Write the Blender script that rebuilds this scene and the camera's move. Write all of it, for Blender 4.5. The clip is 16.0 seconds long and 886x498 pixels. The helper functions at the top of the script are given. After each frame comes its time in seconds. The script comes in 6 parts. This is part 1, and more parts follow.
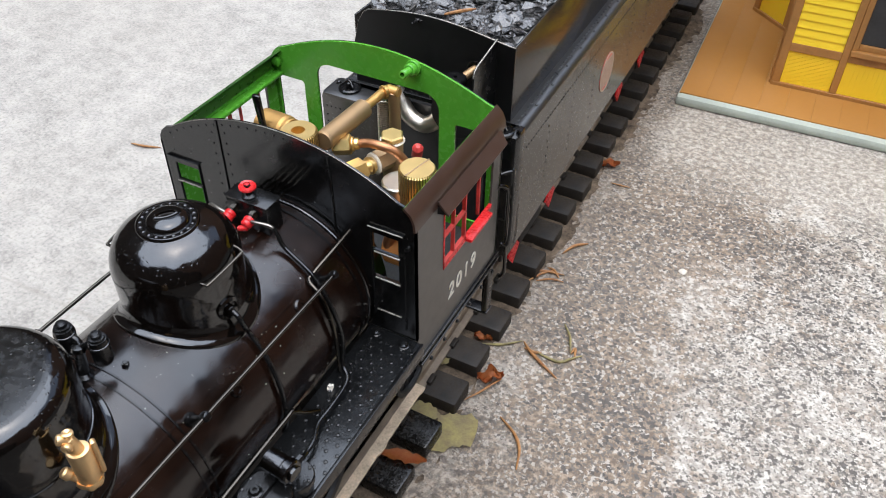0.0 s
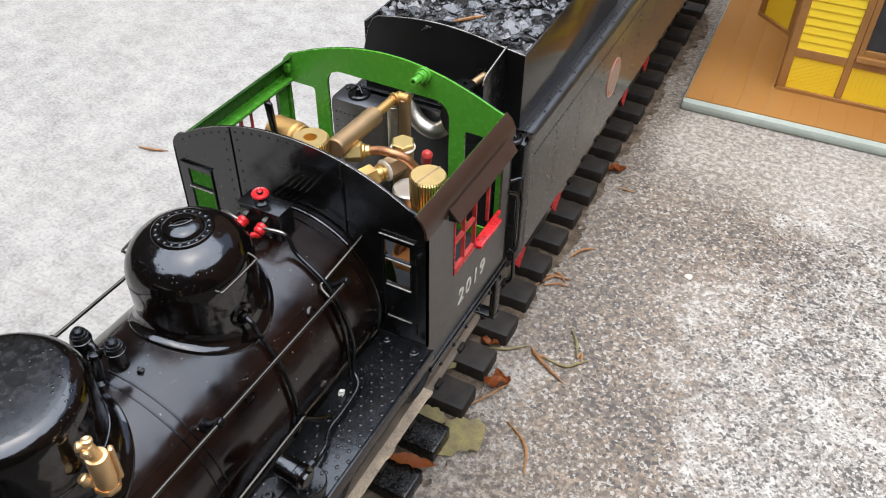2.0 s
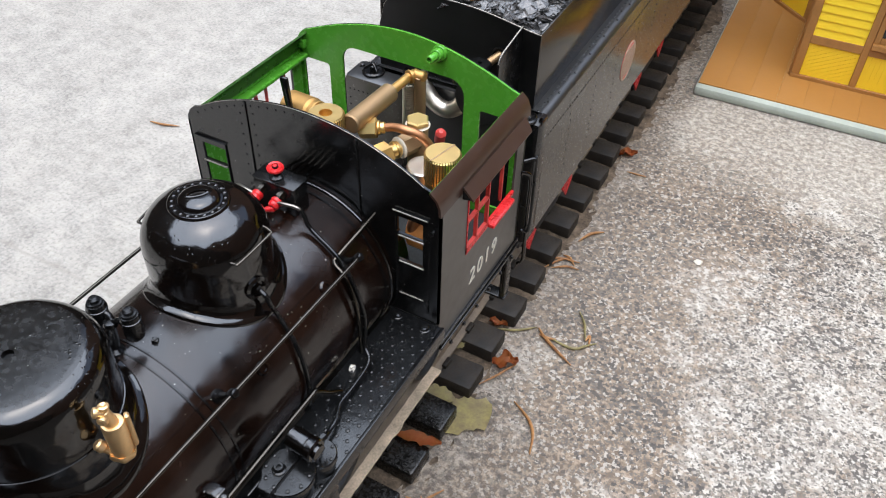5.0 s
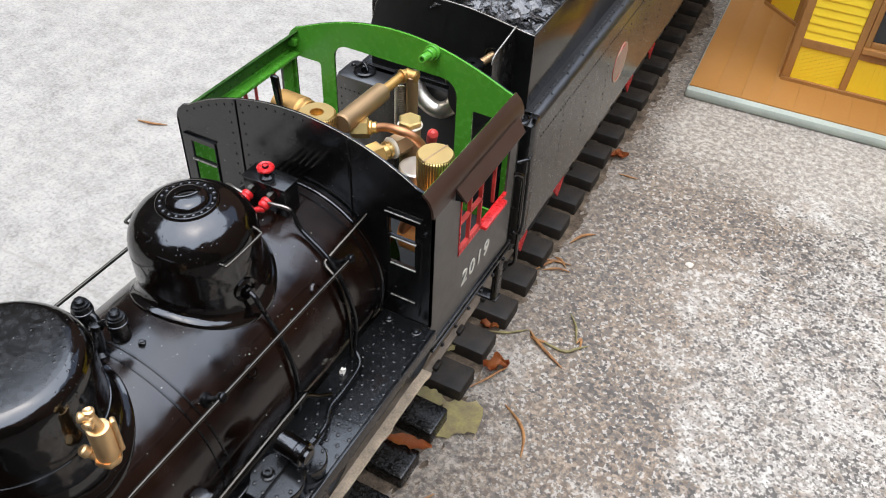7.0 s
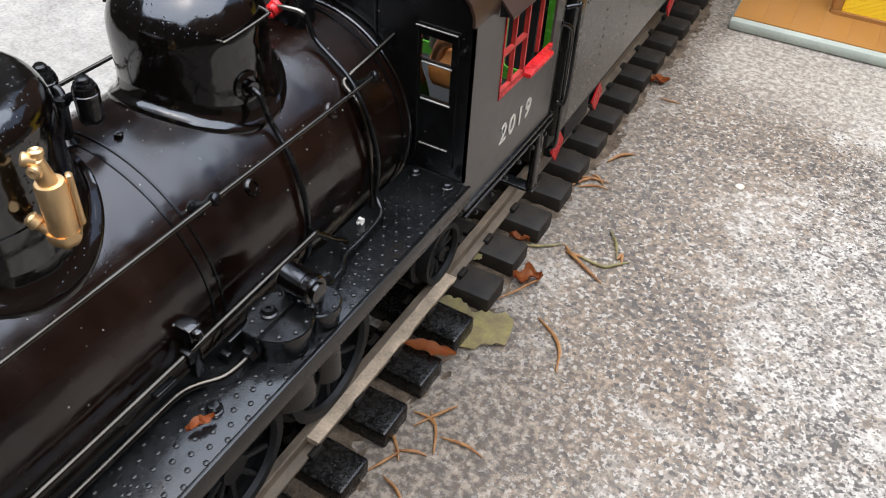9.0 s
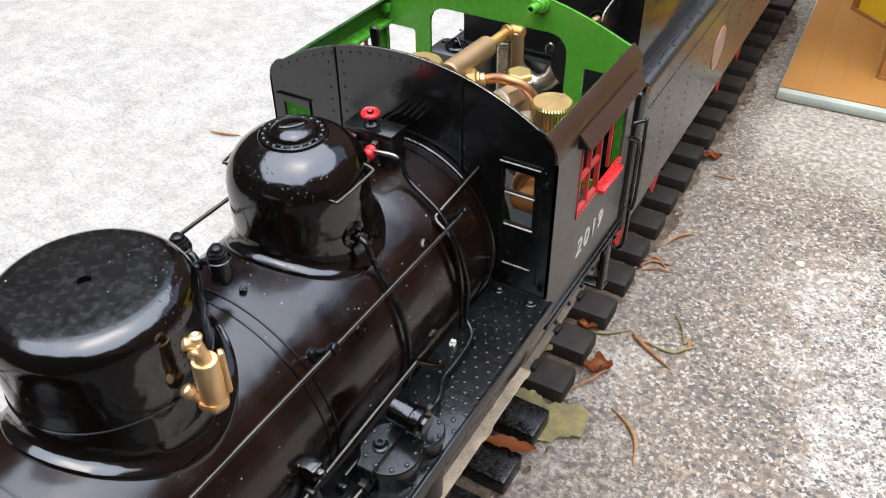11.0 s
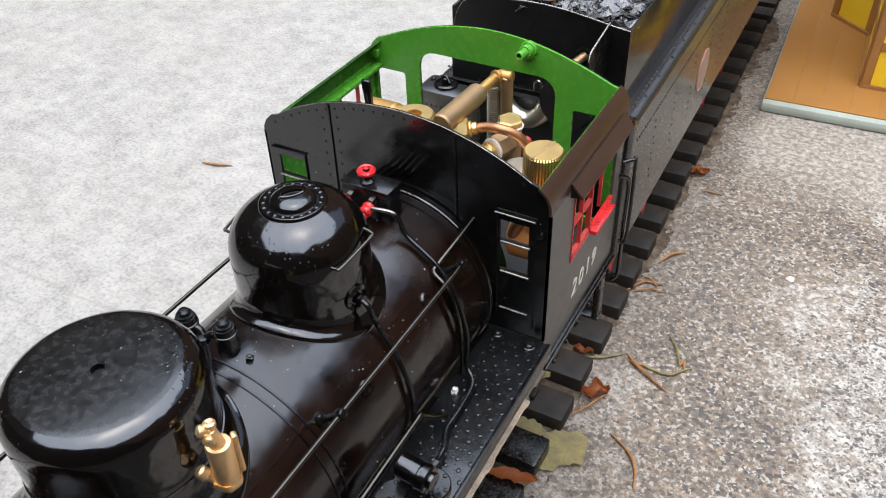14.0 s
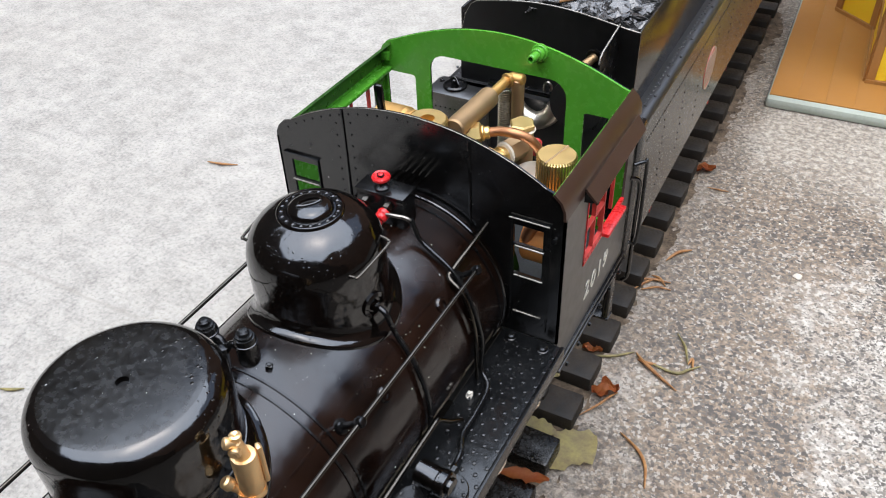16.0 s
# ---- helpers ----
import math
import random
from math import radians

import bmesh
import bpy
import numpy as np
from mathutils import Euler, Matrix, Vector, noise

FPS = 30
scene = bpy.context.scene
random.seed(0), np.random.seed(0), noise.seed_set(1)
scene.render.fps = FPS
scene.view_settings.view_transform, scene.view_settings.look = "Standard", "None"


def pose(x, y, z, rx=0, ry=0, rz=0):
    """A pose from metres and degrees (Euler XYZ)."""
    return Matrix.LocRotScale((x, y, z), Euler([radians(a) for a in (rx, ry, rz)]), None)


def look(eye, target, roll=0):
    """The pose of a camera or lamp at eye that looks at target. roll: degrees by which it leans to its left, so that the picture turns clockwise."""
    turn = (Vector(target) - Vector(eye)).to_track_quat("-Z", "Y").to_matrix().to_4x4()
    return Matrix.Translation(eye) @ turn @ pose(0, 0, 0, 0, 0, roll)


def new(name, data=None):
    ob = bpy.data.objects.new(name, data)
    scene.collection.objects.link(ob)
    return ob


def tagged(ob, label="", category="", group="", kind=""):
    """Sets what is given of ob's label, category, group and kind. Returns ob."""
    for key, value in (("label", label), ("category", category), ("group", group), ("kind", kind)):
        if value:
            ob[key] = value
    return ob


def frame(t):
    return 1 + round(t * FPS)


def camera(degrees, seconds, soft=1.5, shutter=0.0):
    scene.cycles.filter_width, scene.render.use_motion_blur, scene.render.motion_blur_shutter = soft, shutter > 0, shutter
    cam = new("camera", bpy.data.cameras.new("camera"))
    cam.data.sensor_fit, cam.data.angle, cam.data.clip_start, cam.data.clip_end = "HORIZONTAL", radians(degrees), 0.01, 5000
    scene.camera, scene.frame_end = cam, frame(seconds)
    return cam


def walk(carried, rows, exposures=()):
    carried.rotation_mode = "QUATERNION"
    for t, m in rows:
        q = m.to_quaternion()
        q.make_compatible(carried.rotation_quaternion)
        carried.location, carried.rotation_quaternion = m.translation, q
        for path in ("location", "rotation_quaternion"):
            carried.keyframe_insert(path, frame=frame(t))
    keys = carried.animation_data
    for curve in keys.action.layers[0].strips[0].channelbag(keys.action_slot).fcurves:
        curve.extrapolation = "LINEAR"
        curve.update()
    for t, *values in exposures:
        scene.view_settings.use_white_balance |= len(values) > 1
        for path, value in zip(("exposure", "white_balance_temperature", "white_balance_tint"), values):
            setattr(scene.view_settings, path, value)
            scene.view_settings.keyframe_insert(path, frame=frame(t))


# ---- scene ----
cam = camera(56.23, 16.0, soft=1.05, shutter=0.15)
EXPOSURE = 1.13
PATH = [
    (0, (0.16637, -0.19371, 0.36117), (0.06483, 0.00628, 0.16194), 0.883),
    (0.5, (0.16749, -0.19528, 0.36201), (0.06625, 0.00461, 0.16252), 0.863),
    (1, (0.16648, -0.19555, 0.36399), (0.06516, 0.00455, 0.16475), 0.908),
    (1.5, (0.16377, -0.19498, 0.36312), (0.06224, 0.00526, 0.16414), 0.964),
    (2, (0.16320, -0.19545, 0.36428), (0.06118, 0.00449, 0.16524), 0.996),
    (2.5, (0.16333, -0.19506, 0.36419), (0.06075, 0.00390, 0.16445), 1.005),
    (3, (0.16421, -0.19841, 0.36431), (0.06104, -0.00121, 0.16315), 1.052),
    (3.5, (0.16293, -0.19913, 0.36499), (0.05899, -0.00349, 0.16271), 1.005),
    (4, (0.16262, -0.19963, 0.36489), (0.05908, -0.00491, 0.16152), 1.224),
    (6.5, (0.15929, -0.19633, 0.36008), (0.06025, 0.00103, 0.15700), 2.746),
    (7, (0.15880, -0.19653, 0.36059), (0.06066, 0.00133, 0.15755), 2.871),
    (7.5, (0.15810, -0.19714, 0.36195), (0.05998, 0.00121, 0.15939), 3.015),
    (8, (0.15880, -0.19674, 0.36118), (0.06033, 0.00186, 0.15903), 3.388),
    (8.5, (0.15890, -0.19849, 0.35076), (0.05910, 0.00030, 0.14946), 3.925),
    (8.6, (0.16015, -0.20305, 0.33490), (0.05900, -0.00315, 0.13490), 3.850),
    (8.7, (0.15747, -0.20160, 0.31497), (0.05643, -0.00243, 0.11466), 4.070),
    (9.2, (0.15468, -0.20341, 0.27864), (0.05066, -0.00378, 0.08032), 3.277),
    (9.9, (0.15032, -0.20637, 0.26715), (0.03917, -0.00489, 0.07469), 1.864),
    (10.8, (0.14428, -0.20807, 0.29860), (0.02494, -0.00646, 0.11122), 0.160),
    (11, (0.13862, -0.20741, 0.31402), (0.01866, -0.00628, 0.12652), -0.620),
    (11.5, (0.13773, -0.20808, 0.32840), (0.01667, -0.00744, 0.14108), -1.967),
    (12, (0.13853, -0.20663, 0.32955), (0.01779, -0.00602, 0.14199), -2.390),
    (12.5, (0.13839, -0.20593, 0.33028), (0.01815, -0.00500, 0.14275), -2.510),
    (13, (0.13876, -0.20572, 0.33161), (0.01975, -0.00411, 0.14402), -2.339),
    (13.5, (0.13655, -0.20469, 0.33233), (0.01888, -0.00237, 0.14466), -2.171),
    (14, (0.13345, -0.20251, 0.33141), (0.01660, -0.00011, 0.14331), -2.107),
    (14.5, (0.13204, -0.20250, 0.33268), (0.01596, -0.00034, 0.14385), -2.100),
    (15, (0.13237, -0.20283, 0.33418), (0.01625, -0.00131, 0.14469), -2.217),
    (15.5, (0.12958, -0.20275, 0.33598), (0.01353, -0.00168, 0.14597), -2.345),
    (16, (0.12818, -0.20317, 0.33557), (0.01229, -0.00227, 0.14529), -2.436),
]
walk(cam, [(t, look(eye, target, roll)) for t, eye, target, roll in PATH], [(0.0, EXPOSURE), (8.7, EXPOSURE), (9.8, EXPOSURE + 0.32), (11.0, EXPOSURE + 0.28), (11.5, EXPOSURE + 0.07), (12.5, EXPOSURE + 0.04), (16.0, EXPOSURE + 0.04)])

# ---- world and sun: a bright overcast sky ----
world = bpy.data.worlds.new("sky")
scene.world = world
world.use_nodes = True
wn = world.node_tree.nodes
wl = world.node_tree.links
sky = wn.new("ShaderNodeTexSky")
sky.sky_type = "NISHITA"
sky.sun_disc = False
sky.sun_elevation = radians(84)
sky.sun_rotation = radians(131)
sky.air_density, sky.dust_density, sky.ozone_density = 1.0, 2.5, 1.0
soft = wn.new("ShaderNodeHueSaturation")
soft.inputs["Saturation"].default_value = 0.80
wl.new(sky.outputs[0], soft.inputs["Color"])
wl.new(soft.outputs[0], wn["Background"].inputs[0])
wn["Background"].inputs[1].default_value = 0.12

sun = new("sun", bpy.data.lights.new("sun", "SUN"))
sun.data.energy = 2.9
sun.data.angle = radians(94)
sun.data.color = (0.77, 0.86, 1.0)
sun.matrix_world = look((0.16, -0.14, 2.1), (0, 0, 0))


# ---- materials ----
WARM = (1.08, 1.0, 0.87)  # warm tint on every base colour below, to offset the bluish sun and sky


def material(name, base, rough=0.5, metal=0.0, vary=0.15, size=60.0, fine=600.0, bump=0.0, tint=None, rough_vary=0.1, coat=0.0, detail=4.0, gloss=0.5):
    """A principled material whose colour, gloss and relief wander at two scales (cycles per metre)."""
    base = tuple(c * k for c, k in zip(base, WARM))
    tint = tuple(c * k for c, k in zip(tint, WARM)) if tint else None
    m = bpy.data.materials.new(name)
    m.use_nodes = True
    nt = m.node_tree
    bsdf = nt.nodes["Principled BSDF"]
    co = nt.nodes.new("ShaderNodeTexCoord")
    big = nt.nodes.new("ShaderNodeTexNoise")
    big.inputs["Scale"].default_value = size
    big.inputs["Detail"].default_value = detail
    small = nt.nodes.new("ShaderNodeTexNoise")
    small.inputs["Scale"].default_value = fine
    small.inputs["Detail"].default_value = 3.0
    for n in (big, small):
        nt.links.new(co.outputs["Object"], n.inputs["Vector"])
    mix = nt.nodes.new("ShaderNodeMix")
    mix.data_type = "RGBA"
    other = tint if tint else tuple(min(1.0, c * (1 + 2 * vary) + 0.004) for c in base)
    low = tuple(c * (1 - vary) for c in base)
    mix.inputs["A"].default_value = (*low, 1)
    mix.inputs["B"].default_value = (*other, 1)
    add = nt.nodes.new("ShaderNodeMath")
    add.operation = "MULTIPLY_ADD"
    nt.links.new(small.outputs["Fac"], add.inputs[0])
    add.inputs[1].default_value = 0.5
    nt.links.new(big.outputs["Fac"], add.inputs[2])
    ramp = nt.nodes.new("ShaderNodeMapRange")
    ramp.inputs["From Min"].default_value = 0.5
    ramp.inputs["From Max"].default_value = 1.0
    nt.links.new(add.outputs[0], ramp.inputs["Value"])
    nt.links.new(ramp.outputs[0], mix.inputs["Factor"])
    nt.links.new(mix.outputs["Result"], bsdf.inputs["Base Color"])
    rr = nt.nodes.new("ShaderNodeMapRange")
    rr.inputs["From Min"].default_value = 0.35
    rr.inputs["From Max"].default_value = 0.7
    rr.inputs["To Min"].default_value = max(0.02, rough - rough_vary * 0.5)
    rr.inputs["To Max"].default_value = min(1.0, rough + rough_vary)
    nt.links.new(small.outputs["Fac"], rr.inputs["Value"])
    nt.links.new(rr.outputs[0], bsdf.inputs["Roughness"])
    bsdf.inputs["Metallic"].default_value = metal
    bsdf.inputs["Specular IOR Level"].default_value = gloss
    if coat:
        bsdf.inputs["Coat Weight"].default_value = coat
        bsdf.inputs["Coat Roughness"].default_value = 0.06
    if bump:
        b = nt.nodes.new("ShaderNodeBump")
        b.inputs["Strength"].default_value = bump
        b.inputs["Distance"].default_value = 0.0006
        nt.links.new(small.outputs["Fac"], b.inputs["Height"])
        nt.links.new(b.outputs[0], bsdf.inputs["Normal"])
    return m


def wet(m, amount=0.5, scale=450.0, specks=0.14, wavy=0.0):
    """Scattered beads of water and specks of dust on a painted surface."""
    nt = m.node_tree
    bsdf = nt.nodes["Principled BSDF"]
    co = nt.nodes.new("ShaderNodeTexCoord")
    v = nt.nodes.new("ShaderNodeTexVoronoi")
    v.inputs["Scale"].default_value = scale
    nt.links.new(co.outputs["Object"], v.inputs["Vector"])
    patch = nt.nodes.new("ShaderNodeTexNoise")
    patch.inputs["Scale"].default_value = 45.0
    nt.links.new(co.outputs["Object"], patch.inputs["Vector"])
    bead = nt.nodes.new("ShaderNodeMapRange")
    bead.inputs["From Min"].default_value = 0.05
    bead.inputs["From Max"].default_value = 0.22
    bead.inputs["To Min"].default_value = 1.0
    bead.inputs["To Max"].default_value = 0.0
    nt.links.new(v.outputs["Distance"], bead.inputs["Value"])
    where = nt.nodes.new("ShaderNodeMapRange")
    where.inputs["From Min"].default_value = 0.49
    where.inputs["From Max"].default_value = 0.64
    nt.links.new(patch.outputs["Fac"], where.inputs["Value"])
    prod = nt.nodes.new("ShaderNodeMath")
    prod.operation = "MULTIPLY"
    nt.links.new(bead.outputs[0], prod.inputs[0])
    nt.links.new(where.outputs[0], prod.inputs[1])
    # sparse pale dust specks of uneven size
    cell = nt.nodes.new("ShaderNodeTexVoronoi")
    cell.inputs["Scale"].default_value = 330.0
    nt.links.new(co.outputs["Object"], cell.inputs["Vector"])
    split = nt.nodes.new("ShaderNodeSeparateColor")
    nt.links.new(cell.outputs["Color"], split.inputs[0])
    size = nt.nodes.new("ShaderNodeMapRange")
    size.inputs["From Min"].default_value, size.inputs["From Max"].default_value = 0.84, 1.0
    size.inputs["To Min"].default_value, size.inputs["To Max"].default_value = 0.0, specks
    nt.links.new(split.outputs[0], size.inputs["Value"])
    speck = nt.nodes.new("ShaderNodeMath")
    speck.operation = "LESS_THAN"
    nt.links.new(cell.outputs["Distance"], speck.inputs[0])
    nt.links.new(size.outputs[0], speck.inputs[1])
    dust = nt.nodes.new("ShaderNodeMix")
    dust.data_type = "RGBA"
    [s for s in dust.inputs if s.name == "B" and s.type == "RGBA"][0].default_value = (0.27, 0.26, 0.245, 1.0)
    paint = bsdf.inputs["Base Color"].links[0].from_socket
    nt.links.new(speck.outputs[0], dust.inputs[0])
    nt.links.new(paint, [s for s in dust.inputs if s.name == "A" and s.type == "RGBA"][0])
    nt.links.new([s for s in dust.outputs if s.type == "RGBA"][0], bsdf.inputs["Base Color"])
    b = nt.nodes.new("ShaderNodeBump")
    b.inputs["Strength"].default_value = amount
    b.inputs["Distance"].default_value = 0.0005
    nt.links.new(prod.outputs[0], b.inputs["Height"])
    # hand-brushed paint: gentle waves in the coat
    w = nt.nodes.new("ShaderNodeTexNoise")
    w.inputs["Scale"].default_value, w.inputs["Detail"].default_value = 95.0, 1.5
    nt.links.new(co.outputs["Object"], w.inputs["Vector"])
    coat = nt.nodes.new("ShaderNodeBump")
    coat.inputs["Strength"].default_value, coat.inputs["Distance"].default_value = wavy, 0.0012
    nt.links.new(w.outputs["Fac"], coat.inputs["Height"])
    old = bsdf.inputs["Normal"].links
    if old:
        nt.links.new(old[0].from_socket, coat.inputs["Normal"])
    nt.links.new(coat.outputs[0], b.inputs["Normal"])
    nt.links.new(b.outputs[0], bsdf.inputs["Normal"])
    return m


BLACK_GLOSS = wet(material("black_gloss_paint", (0.0012, 0.0011, 0.0010), 0.11, gloss=0.85, vary=0.3, size=40, fine=900, tint=(0.0032, 0.0022, 0.0018), rough_vary=0.06, bump=0.02), 0.3, 720.0, 0.016, 0.60)
# the boiler's brown reflection is put into this base colour and tint
BLACK_BOILER = wet(material("black_boiler_paint", (0.0024, 0.0012, 0.0009), 0.18, gloss=0.60, vary=0.3, size=32, fine=90, tint=(0.0140, 0.0062, 0.0040), rough_vary=0.12, bump=0.03, detail=5.0), 0.2, 760.0, 0.13, 0.22)
CAB_FRONT = wet(material("dull_black_cab_paint", (0.0026, 0.0027, 0.0029), 0.20, gloss=0.85, vary=0.25, size=45, fine=200, tint=(0.0045, 0.0046, 0.0048), rough_vary=0.08), 0.15, 700.0, 0.10, 0.05)
TANK_TOP = material("black_tank_top_paint", (0.012, 0.0125, 0.0135), 0.36, gloss=1.0, vary=0.2, size=60, fine=200, rough_vary=0.04)
LEDGE = material("pale_bright_edge", (0.27, 0.262, 0.25), 0.30, 0.7, gloss=1.0, vary=0.3, size=90, fine=700, rough_vary=0.1)
COPPER_DULL = material("heat_stained_copper", (0.52, 0.215, 0.060), 0.5, 0.35, vary=0.2, size=60, fine=300, rough_vary=0.1)
BLACK_SATIN = material("black_satin_paint", (0.0022, 0.0022, 0.0023), 0.22, gloss=0.5, vary=0.2, size=30, fine=200, rough_vary=0.08)
BLACK_BUNKER = material("black_bunker_paint", (0.0022, 0.0021, 0.0020), 0.40, gloss=0.4, vary=0.25, size=45, fine=500, rough_vary=0.10, bump=0.02)
BLACK_MATT = material("black_matt_metal", (0.006, 0.006, 0.006), 0.6, vary=0.4, size=80, fine=1500, rough_vary=0.2, bump=0.1)
BLACK_BOARD = wet(material("wet_black_running_board", (0.0042, 0.0047, 0.0054), 0.20, gloss=0.55, vary=0.3, size=70, fine=500, rough_vary=0.08, bump=0.03), 0.3, 500, 0.05, 0.12)
GREY_SIDE = material("dark_grey_cab_paint", (0.062, 0.058, 0.055), 0.34, gloss=0.6, vary=0.08, size=30, fine=200, rough_vary=0.05)
# black paint on the tank sides; the grey base stands in for reflected ground
TENDER_SIDE = material("tender_paint_reflection_grey", (0.066, 0.062, 0.057), 0.19, gloss=0.7, vary=0.10, size=30, fine=900, rough_vary=0.1, bump=0.008)
BUNKER_SIDE = material("black_bunker_side_paint", (0.014, 0.0125, 0.0110), 0.17, gloss=0.55, vary=0.10, size=30, fine=900, rough_vary=0.1, bump=0.008)
BROWN_ROOF = material("brown_roof_paint", (0.034, 0.0165, 0.0108), 0.36, gloss=0.6, vary=0.08, size=40, fine=200, rough_vary=0.06)
GREEN = material("bright_green_paint", (0.068, 0.290, 0.026), 0.25, vary=0.06, size=40, fine=300, rough_vary=0.06)
GREEN_DARK = material("dark_green_paint", (0.020, 0.066, 0.010), 0.3, vary=0.3, size=60, fine=300, tint=(0.036, 0.115, 0.014), rough_vary=0.08)
RED = material("red_enamel_paint", (0.527, 0.0153, 0.0187), 0.28, vary=0.2, size=200, fine=900, rough_vary=0.1, bump=0.03)
RED_DULL = material("faded_red_paint", (0.4675, 0.0425, 0.03825), 0.5, vary=0.2, size=200, fine=900)
BRASS = material("yellow_brass", (0.72, 0.54, 0.245), 0.38, 1.0, vary=0.03, size=40, fine=300, rough_vary=0.05)
BRASS_WARM = material("brown_gold_brass", (0.54, 0.34, 0.135), 0.50, 1.0, vary=0.08, size=60, fine=300, rough_vary=0.06)
FIBRE = material("grey_fibre_washer", (0.50, 0.47, 0.42), 0.7, vary=0.1, size=200, fine=900)
BRASS_GROOVE = material("dark_groove_brass", (0.26, 0.185, 0.075), 0.6, 0.8, vary=0.2, size=80, fine=300, rough_vary=0.1)
BRASS_OLD = material("tarnished_brass", (0.40, 0.285, 0.175), 0.56, 1.0, vary=0.06, size=40, fine=300, rough_vary=0.06)
EMBLEM_TAN = material("worn_cream_lettering", (0.38, 0.30, 0.24), 0.5, vary=0.1, size=300, fine=1500)
DULL_STEEL = material("dull_steel_pipe", (0.26, 0.25, 0.24), 0.34, 1.0, vary=0.1, size=100, fine=300, rough_vary=0.08)
BRASS_CAST = material("cast_gold_brass", (0.80, 0.590, 0.345), 0.48, 1.0, vary=0.06, size=100, fine=900, rough_vary=0.08, bump=0.05)
COPPER = material("copper_pipe", (0.46, 0.235, 0.130), 0.48, 1.0, vary=0.1, size=80, fine=300, rough_vary=0.1)
STEEL = material("bright_steel", (0.66, 0.64, 0.61), 0.38, 1.0, vary=0.05, size=100, fine=300, rough_vary=0.08)
STEEL_ROD = material("blackened_steel_rod", (0.066, 0.063, 0.060), 0.22, 1.0, vary=0.1, size=60, fine=300, rough_vary=0.06)
WHITE = material("white_lettering", (0.5772, 0.5772, 0.555), 0.5, vary=0.05, size=300, fine=1500)
WHITE_CRUST = material("white_lime_crust", (0.555, 0.5476, 0.5328), 0.8, vary=0.15, size=600, fine=3000, bump=0.5)
COAL = material("broken_coal", (0.026, 0.026, 0.028), 0.27, gloss=1.0, vary=0.5, size=200, fine=1200, tint=(0.085, 0.085, 0.09), rough_vary=0.3, bump=0.3)
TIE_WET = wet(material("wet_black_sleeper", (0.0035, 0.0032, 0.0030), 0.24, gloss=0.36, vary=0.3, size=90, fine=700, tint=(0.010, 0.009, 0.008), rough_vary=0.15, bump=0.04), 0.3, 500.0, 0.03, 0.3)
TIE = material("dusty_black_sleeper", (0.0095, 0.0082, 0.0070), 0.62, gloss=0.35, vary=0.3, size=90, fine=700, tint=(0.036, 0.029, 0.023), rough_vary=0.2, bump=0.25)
RAIL_OLD = material("dirty_brown_rail", (0.135, 0.108, 0.082), 0.6, 0.0, vary=0.3, size=90, fine=900, rough_vary=0.2, bump=0.12)
RAIL = material("dusty_cream_rail", (0.47, 0.385, 0.300), 0.6, 0.0, vary=0.34, size=90, fine=900, rough_vary=0.2, bump=0.12)
KERB = material("pale_grey_platform_edge", (0.36, 0.41, 0.385), 0.55, gloss=0.3, vary=0.08, size=40, fine=500, bump=0.08)
DECK = material("brown_plastic_decking", (0.335, 0.155, 0.034), 0.52, gloss=0.3, vary=0.06, size=15, fine=300, tint=(0.37, 0.18, 0.050), rough_vary=0.12)
TRIM = material("brown_trim_paint", (0.33, 0.158, 0.044), 0.45, vary=0.12, size=40, fine=400, rough_vary=0.15)
YELLOW = material("yellow_siding_paint", (0.95, 0.66, 0.032), 0.45, vary=0.03, size=30, fine=400, rough_vary=0.15)
DARK_GLASS = material("dark_window_pane", (0.02, 0.021, 0.024), 0.12, vary=0.2, size=60, fine=500)
LEAF_RED = material("dry_orange_leaf", (0.54, 0.185, 0.042), 0.55, vary=0.35, size=220, fine=700, tint=(0.30, 0.070, 0.018), bump=0.3)
LEAF_YELLOW = material("mouldy_yellow_leaf", (0.66, 0.60, 0.27), 0.7, vary=0.30, size=130, fine=600, tint=(0.27, 0.225, 0.16), bump=0.4, detail=6.0)
NEEDLE = material("dry_brown_pine_needle", (0.24, 0.088, 0.024), 0.6, vary=0.3, size=260, fine=1200, tint=(0.38, 0.20, 0.075))
NEEDLE_GREEN = material("olive_pine_needle", (0.1628, 0.1406, 0.0555), 0.6, vary=0.3, size=200, fine=1200)
PEBBLE = material("pale_pebble", (0.4884, 0.4662, 0.4292), 0.7, vary=0.1, size=300, fine=1500)
ROOF = material("brown_shingle_roof", (0.1036, 0.0555, 0.0296), 0.6, vary=0.2, size=40, fine=400)


